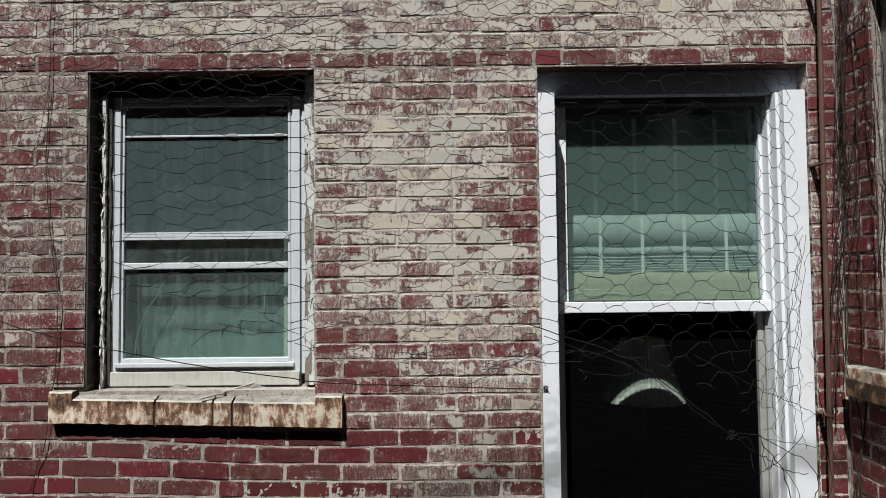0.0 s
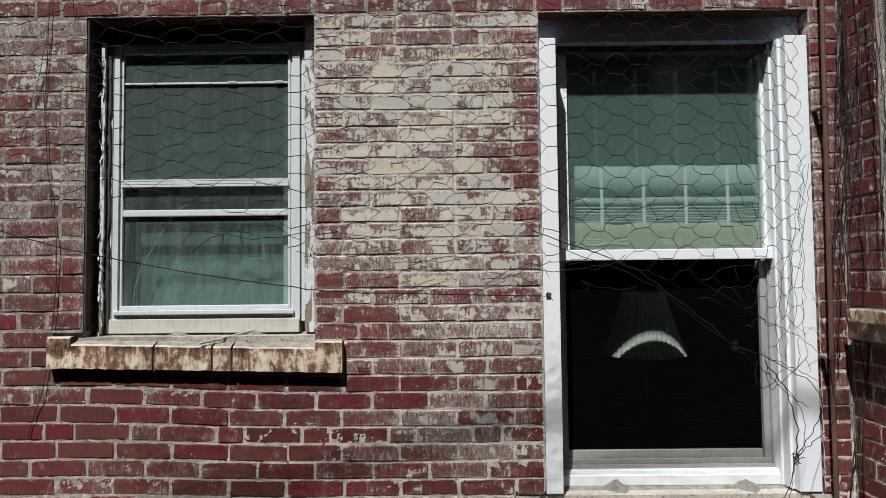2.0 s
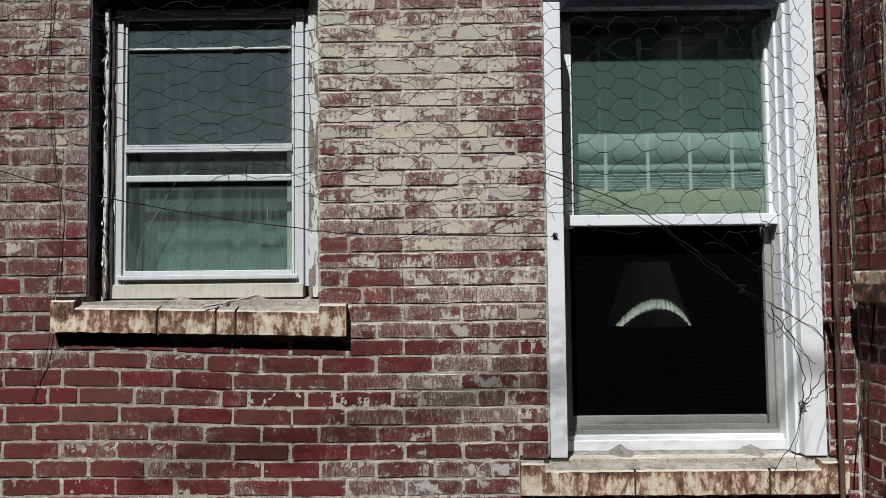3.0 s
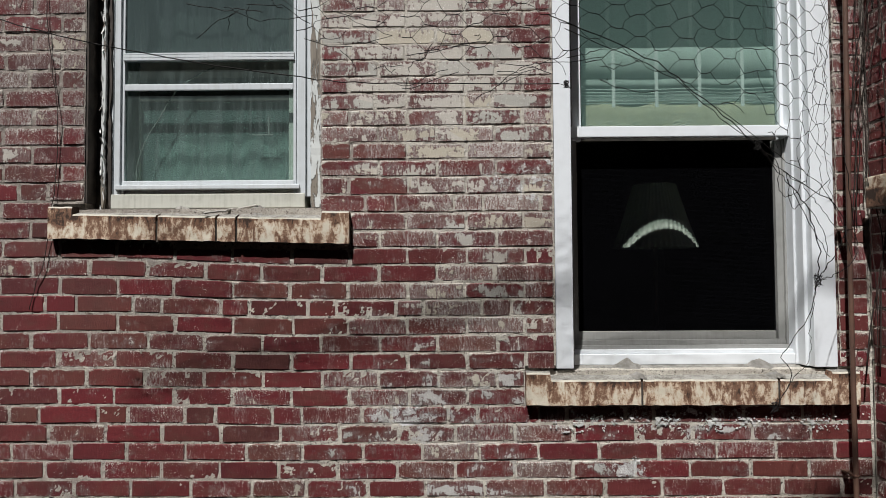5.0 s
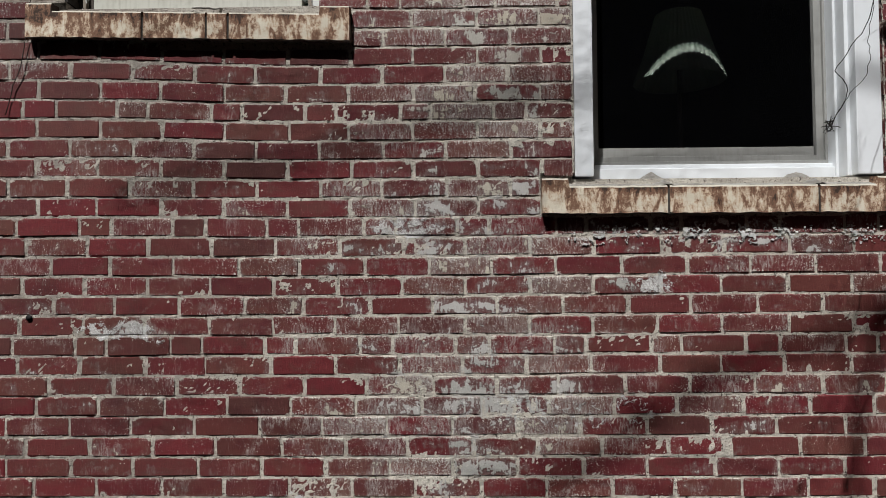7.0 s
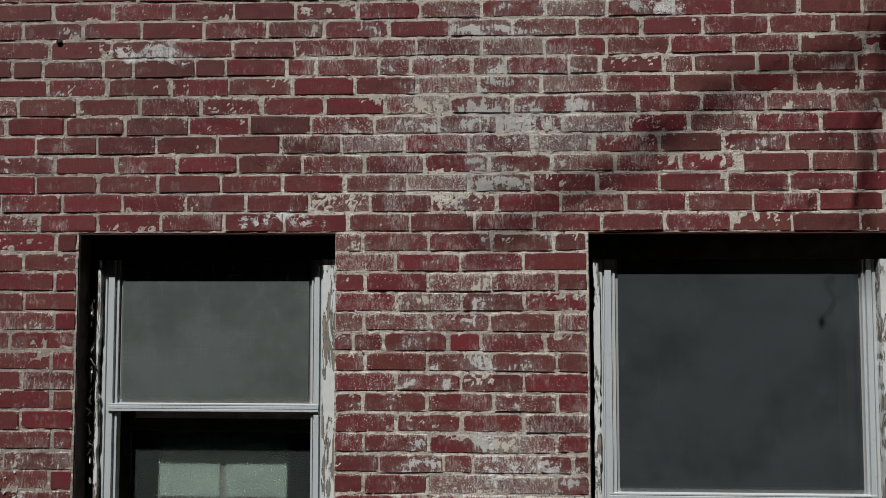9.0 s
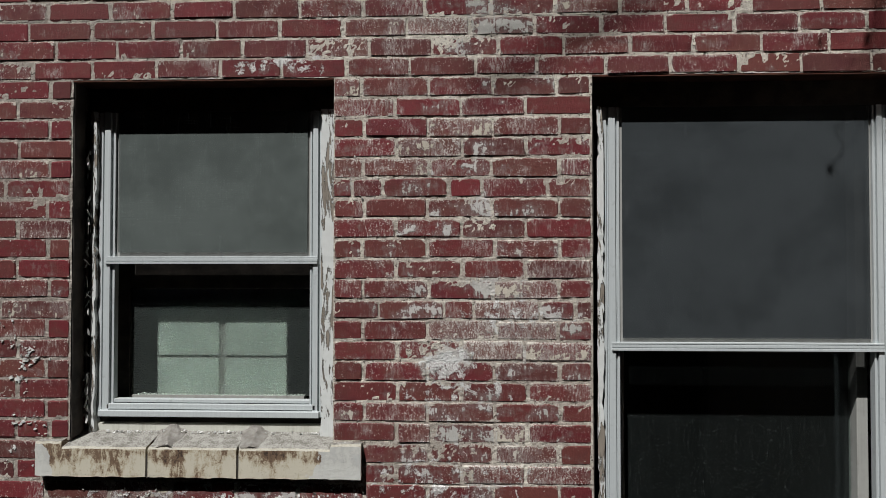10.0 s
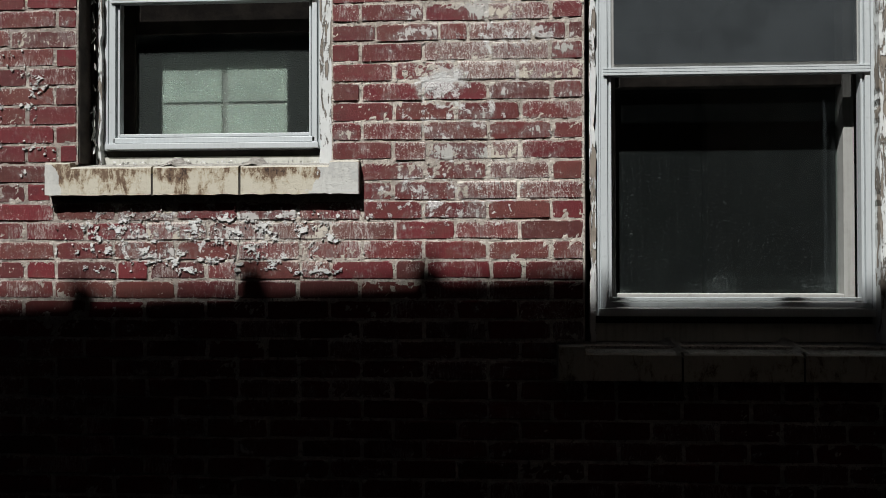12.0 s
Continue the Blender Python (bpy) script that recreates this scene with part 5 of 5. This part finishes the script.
def sheet_front(u, v):
    """The net hangs about a metre before the wall and swings in to the conduit at one end."""
    bulge = 0.05 * math.sin(2.1 * u + 0.6) + 0.04 * math.sin(3.0 * v)
    if u > 0.62:
        f = u - 0.62
        return Vector((0.68 + 0.86 * f, -0.91 + 0.55 * f, v - 0.02 * f)) + Vector((0, bulge * 0.6, 0))
    return Vector((u + 0.097 * max(0.0, u), -1.0 + bulge + 0.145 * max(0.0, u), v + 0.03 * math.sin(1.7 * u)))


def hem_line(u):
    return 5.42 + 0.22 * max(0.0, min(1.0, (-0.12 - u) / 0.5)) + 0.03 * math.sin(3 * u + 1) - 0.16 * max(0.0, min(1.0, (u - 0.2) / 0.5)) - 0.03 * max(0.0, u - 0.8)


hex_net("wire_netting", "rusty hexagonal wire netting hung before the tall window", sheet_front, -0.16, 0.90, 5.0, 6.9, 0.050, 0.050, 11,
        keep=lambda u, v, rng: v > hem_line(u) + rng.uniform(-0.02, 0.02), slack=0.0032)
hex_net("wire_netting", "slack stretched wire netting hung before the small window", sheet_front, -1.70, -0.14, 5.3, 6.9, 0.066, 0.038, 13,
        keep=lambda u, v, rng: v > hem_line(u) + rng.uniform(-0.02, 0.02), slack=0.004)
hex_net("wire_netting", "second loose layer of rusty wire netting near the top", lambda u, v: Vector((u + 0.1 * (v - 6.2), -0.90 + 0.05 * math.sin(4 * u), v + 0.05 * math.sin(2.3 * u))), -1.6, 0.45, 6.02, 6.8, 0.058, 0.040, 12,
        keep=lambda u, v, rng: v > 6.13 + 0.05 * math.sin(5 * u) + 0.10 * max(0, u), slack=0.007)


def cable(name, label, paths, material=WIRE, sides=5):
    """One strand, or a bundle of strands as parts of one thing."""
    if len(paths) == 1:
        return tagged(part(name, tubes(paths, sides), material), label, "cable")
    bundle = thing(name, label, "cable")
    for path in paths:
        part("strand", tubes([path], sides), material, bundle)
    return bundle


cable("stretched_wire", "thin black wire stretched before the wall", [smooth([(-1.75, -1.0, 5.78), (-1.26, -1.0, 5.61), (-0.985, -1.0, 5.521), (-0.698, -1.0, 5.459), (-0.397, -1.0, 5.411), (-0.24, -1.0, 5.398), (0.17, -1.02, 5.385)], 0.0013, 4, 0.001)])


def knot(at, size, seed, tails=3):
    """A wire wound round itself, with short tails."""
    rng = random.Random(seed)
    at = Vector(at)
    coil = [(at + Vector((size * math.cos(1.9 * i), 0.4 * size * math.sin(2.3 * i), size * 1.3 * math.sin(1.1 * i + 0.4) + rng.gauss(0, size * 0.2))), 0.0009) for i in range(26)]
    paths = [coil]
    for _ in range(tails):
        a = rng.uniform(0, 6.3)
        paths.append(wander(at, at + Vector((math.cos(a), 0.3 * rng.uniform(-1, 1), math.sin(a))) * size * rng.uniform(1.4, 2.6), 4, size * 0.15, 0.0009, rng))
    return paths


KNOT, TIE, TUFT = (0.86, -0.765, 4.95), (0.634, -0.946, 5.262), (0.761, -0.733, 4.627)
cable("tie_wire", "black tie wires knotted together under the netting", knot(KNOT, 0.011, 1, 2) + knot(TUFT, 0.010, 2, 4) + knot((0.185, -1.02, 5.385), 0.006, 3, 3) + [
    smooth([(0.766, -0.79, 5.225), (0.909, -0.761, 5.142), (0.945, -0.741, 5.069), (0.895, -0.753, 4.992), KNOT], 0.00112, 1),
    smooth([(0.773, -0.789, 5.204), (0.831, -0.776, 5.142), (0.867, -0.764, 5.024), KNOT], 0.00136, 2),
    smooth([(0.831, -0.776, 5.142), (0.892, -0.754, 5.051), (0.875, -0.764, 4.969)], 0.00087, 3),
    smooth([(0.776, -0.789, 5.218), (0.79, -0.779, 5.138), (0.832, -0.767, 5.15), (0.906, -0.744, 5.21)], 0.00093, 4),
    smooth([KNOT, (0.848, -0.738, 4.851), (0.783, -0.734, 4.765), (0.805, -0.732, 4.7), TUFT], 0.00105, 5),
    smooth([KNOT, (0.847, -0.747, 4.83), (0.853, -0.738, 4.76), (0.805, -0.732, 4.69), TUFT], 0.00074, 6),
    smooth([KNOT, (0.968, -0.647, 4.964), (1.055, -0.599, 5.01), (1.063, -0.582, 5.119), (1.032, -0.6, 5.31)], 0.00112, 7),
])
cable("tie_wire", "twisted black cord gathering the hem of the netting", knot(TIE, 0.008, 9, 2) + [
    smooth([(0.147, -1.034, 5.532), (0.369, -0.987, 5.454), (0.504, -0.965, 5.362), TIE], 0.0012, 8),
    smooth([(0.184, -1.025, 5.504), (0.411, -0.983, 5.42), (0.541, -0.961, 5.322), TIE], 0.0009, 9),
    smooth([TIE, (0.698, -0.892, 5.215), (0.781, -0.814, 5.168), (0.913, -0.647, 5.089), (1.089, -0.423, 5.014)], 0.0010, 10),
    smooth([TIE, (0.718, -0.837, 5.238), (0.838, -0.74, 5.196), (0.959, -0.601, 5.154), (1.135, -0.396, 5.089)], 0.00087, 11),
    smooth([TIE, (0.706, -0.883, 5.229), (0.71, -0.882, 5.163), (0.748, -0.869, 5.159), (0.788, -0.857, 5.193)], 0.00093, 12),
])
cable("stretched_wire", "thin wire slanting from the netting to the conduit", [smooth([(0.648, -0.679, 5.42), (0.878, -0.55, 5.306), (1.044, -0.449, 5.235), (1.225, -0.245, 5.15), (1.357, -0.077, 5.02)], 0.00099, 13)])
cable("stretched_wire", "bundled loose net wires hanging beside the tall window", [
    smooth([(1.01 + 0.012 * i, -0.57 + 0.01 * i, 5.78 - 0.02 * i), (0.95 + 0.010 * i, -0.62, 5.56), (0.88 + 0.02 * i, -0.67, 5.38 - 0.03 * i), (0.85 + 0.03 * i, -0.70, 5.22 - 0.02 * i)], 0.0007, 20 + i, 0.005) for i in range(4)])

strip = part('paint_strip', tubes([smooth([(-0.965, -0.040, 5.198), (-0.900, 0.000, 5.212), (-0.850, 0.045, 5.226), (-0.800, 0.070, 5.238)], 0.0042, 51, 0.0012)], 5), LUMP)
tagged(strip, 'curled pale strip of paint lying on the sill', 'paint strip')

# the crumpled hem of the netting
rng = random.Random(77)
hem = []
for i in range(34):
    u = rng.uniform(-0.60, 0.30)
    z = hem_line(u) + rng.uniform(-0.03, 0.05)
    a = sheet_front(u, z)
    hem.append(wander(a, a + Vector((rng.uniform(-0.16, 0.16), rng.uniform(-0.05, 0.05), rng.uniform(-0.05, 0.04))), 7, 0.006, 0.0008, rng))
ob = part("netting_hem", tubes(hem, 4), WIRE)
tagged(ob, "crumpled broken strands along the hem of the netting", "netting", kind="stuff")

cable("hanging_thread", "thin dark vine thread hanging down the wall", [
    smooth([(-1.567, -0.012, 6.95), (-1.565, -0.012, 6.45), (-1.573, -0.010, 6.05), (-1.543, -0.012, 5.749), (-1.517, -0.014, 5.493), (-1.557, -0.012, 5.072), (-1.62, -0.01, 4.85)], 0.0016, 31),
    smooth([(-1.47, -0.012, 6.95), (-1.475, -0.012, 6.60), (-1.465, -0.012, 6.42)], 0.0014, 32),
    smooth([(-1.565, -0.012, 6.40), (-1.60, -0.015, 6.20), (-1.68, -0.015, 6.00)], 0.0012, 33)], VINE)


def climbing_vine():
    """Dry vine stems in the corner, thick with side twigs."""
    rng = random.Random(5)
    vine = thing("dry_vine", "bare dry vine climbing the corner beside the conduit", "vine", (1.43, -0.08, 4.4))
    base = Vector(vine.location)
    stems, twigs = [], []
    for i in range(7):
        x = rng.uniform(1.36, 1.50)
        z0, z1 = (4.6 if i < 3 else rng.uniform(5.0, 5.5)), rng.uniform(6.3, 7.0)
        a = Vector((x, -0.05 - 0.10 * max(0.0, x - 1.40) * 6, z0))
        b = Vector((rng.uniform(1.38, 1.51), rng.uniform(-0.20, -0.06), z1))
        path = [(p - base, r) for p, r in wander(a, b, 26, 0.016, rng.uniform(0.0013, 0.0028), rng, 0.6)]
        stems.append(path)
        for p, r in path[2::1]:
            for _ in range(2):
                if rng.random() < 0.6:
                    way = Vector((rng.uniform(-1, 0.8), rng.uniform(-0.6, 0.3), rng.uniform(-0.7, 1.0)))
                    twigs.append(wander(p, p + way * rng.uniform(0.03, 0.19), 7, 0.011, r * 0.36, rng, 0.4))
    for i in range(9):                      # those that cling to the side wall
        y = rng.uniform(-0.42, -0.03)
        a = Vector((1.437, y, rng.uniform(5.2, 6.1)))
        b = Vector((1.437 - rng.uniform(0.0, 0.02), y + rng.uniform(-0.10, 0.06), min(6.95, a.z + rng.uniform(0.5, 1.2))))
        path = [(p - base, r) for p, r in wander(a, b, 24, 0.007, rng.uniform(0.0012, 0.0024), rng, 0.6)]
        stems.append(path)
        for p, r in path[1::1]:
            for _ in range(2):
                way = Vector((rng.uniform(-0.35, 0.02), rng.uniform(-0.8, 0.8), rng.uniform(-0.5, 1.0)))
                twigs.append(wander(p, p + way * rng.uniform(0.03, 0.15), 6, 0.006, r * 0.45, rng, 0.4))
    part("stem", tubes(stems, 5), VINE, vine)
    tagged(part("twig_tangle", tubes(twigs, 4), VINE, vine), "tangle of fine dry side twigs", kind="stuff")


climbing_vine()


def flakes(label, count, place, seed, size=(0.004, 0.016), material=FLAKE, y=0.0, curl=0.5, tall=0.7):
    """Curled chips of old paint and mortar standing off the wall."""
    rng = random.Random(seed)
    bm = bmesh.new()
    for _ in range(count):
        x, z = place(rng)
        r = rng.uniform(*size) * rng.uniform(0.6, 1.0)
        sides = rng.randint(5, 8)
        tilt = Euler((rng.uniform(-curl, curl * 1.4), rng.uniform(-3, 3) if tall < 1 else rng.uniform(-0.25, 0.25), rng.uniform(-curl, curl))).to_matrix()
        ring = [tilt @ Vector((r * math.cos(6.283 * k / sides) * rng.uniform(0.5, 1.3), 0, r * tall * math.sin(6.283 * k / sides) * rng.uniform(0.5, 1.3))) for k in range(sides)]
        at = Vector((x, y - 0.002 - rng.uniform(0, 0.003), z))
        top = [bm.verts.new(at + v) for v in ring]
        low = [bm.verts.new(at + v * 0.9 + Vector((0, 0.004, 0))) for v in ring]
        bm.faces.new(top)
        bm.faces.new(low[::-1])
        for k in range(sides):
            bm.faces.new((top[k], low[k], low[(k + 1) % sides], top[(k + 1) % sides]))
    bmesh.ops.recalc_face_normals(bm, faces=bm.faces)
    ob = part("paint_flakes", bm, material)
    return tagged(ob, label, "paint flakes", kind="stuff")


def under_sill(x0, x1, z_top, deep, bunch, seed):
    centres = random.Random(seed)
    spots = [(centres.uniform(x0, x1), z_top - deep * centres.random() ** 1.4, centres.uniform(0.012, 0.05)) for _ in range(bunch)]

    def place(rng):
        x, z, w = rng.choice(spots)
        return rng.gauss(x, w), min(z_top, rng.gauss(z, w * 0.45))

    return place


flakes("white paint curling off the bricks under the small lower window", 90, under_sill(-1.52, -0.44, bed(-40) - 0.015, 0.20, 60, 3), 61, (0.003, 0.008), curl=0.5)


def paint_sheets(label, x0, x1, z0, z1, bare, seed, cell=0.0019):
    """Torn sheets of old paint standing a little off the bricks, with ragged edges."""
    nx, nz = int((x1 - x0) / cell), int((z1 - z0) / cell)
    verts, faces, at = [], [], {}

    def paint(i, j):
        x, z = x0 + i * cell, z0 + j * cell
        p = Vector((x * 27, z * 38, seed))
        v = 0.8 * noise.noise(p * 0.7) + 0.65 * noise.noise(p * 2.1) + 0.5 * noise.noise(p * 5.3) + 0.3 * noise.noise(p * 13.0)
        edge = min(i / nx, 1 - i / nx, j / nz, 1 - j / nz)
        return v > bare + 0.9 * max(0.0, 0.14 - edge) / 0.14

    keep = [[paint(i, j) for j in range(nz)] for i in range(nx)]

    def corner(i, j, deep):
        if (i, j, deep) not in at:
            x, z = x0 + i * cell, z0 + j * cell
            wob = noise.noise(Vector((x * 60, z * 60, seed + 5)))
            lift = 0.0044 + 0.0006 * wob
            at[i, j, deep] = len(verts)
            verts.append((x + 0.0012 * noise.noise(Vector((x * 300, z * 300, 1))), 0.001 if deep else -lift, z + 0.0012 * noise.noise(Vector((x * 300, z * 300, 9)))))
        return at[i, j, deep]

    for i in range(nx):
        for j in range(nz):
            if not keep[i][j]:
                continue
            ring = ((i, j), (i + 1, j), (i + 1, j + 1), (i, j + 1))
            faces.append(tuple(corner(*c, 0) for c in ring))
            for k, (di, dj) in enumerate(((0, -1), (1, 0), (0, 1), (-1, 0))):
                u, v = i + di, j + dj
                if not (0 <= u < nx and 0 <= v < nz and keep[u][v]):
                    a, b = ring[k], ring[(k + 1) % 4]
                    faces.append((corner(*b, 0), corner(*a, 0), corner(*a, 1), corner(*b, 1)))
    me = bpy.data.meshes.new("paint_sheet")
    me.from_pydata(verts, [], faces)
    return tagged(part("paint_flakes", me, FLAKE), label, "paint flakes", kind="stuff")


paint_sheets("torn white paint clinging to the bricks under the small lower window", -1.56, -0.40, 1.86, 2.125, 0.40, 3)
paint_sheets("torn white paint clinging to the bricks beside the small lower window", -1.78, -1.50, 2.15, 2.75, 0.65, 8)
paint_sheets("torn white paint clinging to the bricks under the tall window's sill", 0.24, 1.42, 4.38, 4.475, 0.48, 12)
flakes("white mortar crumbs under the tall window's sill", 110, under_sill(0.25, 1.42, bed(-5) - 0.045, 0.06, 22, 4), 62, (0.003, 0.008))

flakes("curled white paint peeling from the jamb of the small lower window", 38, lambda rng: (rng.gauss(-1.424, 0.003), 2.33 + 1.00 * rng.random()), 63, (0.002, 0.006), y=0.062, curl=0.6, tall=5.0)
flakes("curled white paint peeling from the jamb of the small upper window", 30, lambda rng: (rng.gauss(-1.388, 0.004), 5.20 + 1.15 * rng.random()), 64, (0.002, 0.006), y=0.058, curl=0.6, tall=5.0)
flakes("broken paint edge along the foot of the small lower window", 110, lambda rng: (rng.uniform(-1.38, -0.60), rng.gauss(2.284, 0.003)), 65, (0.002, 0.006), y=0.074, curl=0.9)
flakes("white paint curling off the bricks beside the small lower window", 36, lambda rng: (rng.choice((-1.70, -1.55, -1.62, -0.50, -0.43)) + rng.gauss(0, 0.03), bed(rng.randint(-40, -24)) + rng.gauss(0, 0.006)), 66, (0.002, 0.007))
# a black disc on the wall face draws the dark inside a drill hole
hole = part("wall_hole", tubes([[((0, 0, 0), 0.011), ((0, 0.004, 0), 0.010)]], 9), make_plain("hole_shade_black", (0.004, 0.004, 0.004), (0.006, 0.005, 0.005)))
hole.location = (-1.530, -0.004, 4.158)
tagged(hole, "small black disc on a mortar joint, drawing the dark of a drill hole", "hole")


# ---- the bricks of the walls, last ----
def main_near_upper(x, z):
    return -0.60 < x < 1.45 and 3.7 < z < 5.55


def main_near_lower(x, z):
    return -1.62 < x < 0.32 and 1.75 < z < 3.70


ABOVE = range(24, 31)
GAPS = [(-1.421, -0.546, 6, 30), (0.316, 1.352, -3, 30), (-1.540, -0.437, 4, 6), (0.205, 1.405, -5, -3)]
IDENT = Matrix.Identity(4)


lay(wall_upper, range(-17, 4), main_near_upper, WALL_X0, WALL_X1 - 0.004, BOND, GAPS, IDENT, 41, 190, bed_at)
lay(wall_upper, range(4, 23), main_near_upper, WALL_X0, -1.421, BOND, GAPS, IDENT, 44, 0, bed_at)
lay(wall_upper, range(4, 26), main_near_upper, -0.546, WALL_X1 - 0.004, BOND, GAPS, IDENT, 45, 110, bed_at)
lay(wall_upper, ABOVE, main_near_upper, WALL_X0, WALL_X1 - 0.004, BOND, [], IDENT, 46)
lay(wall_lower, range(-61, -17), main_near_lower, WALL_X0, WALL_X1 - 0.004, BOND, OPENINGS + SILLS, IDENT, 42)
lay(return_wall, range(-20, 31), lambda x, z: x < 0.6 and z > 4.2, 0.004, 1.9, 0.110, [R_OPEN, R_SILL], TURN_M, 43, 150)
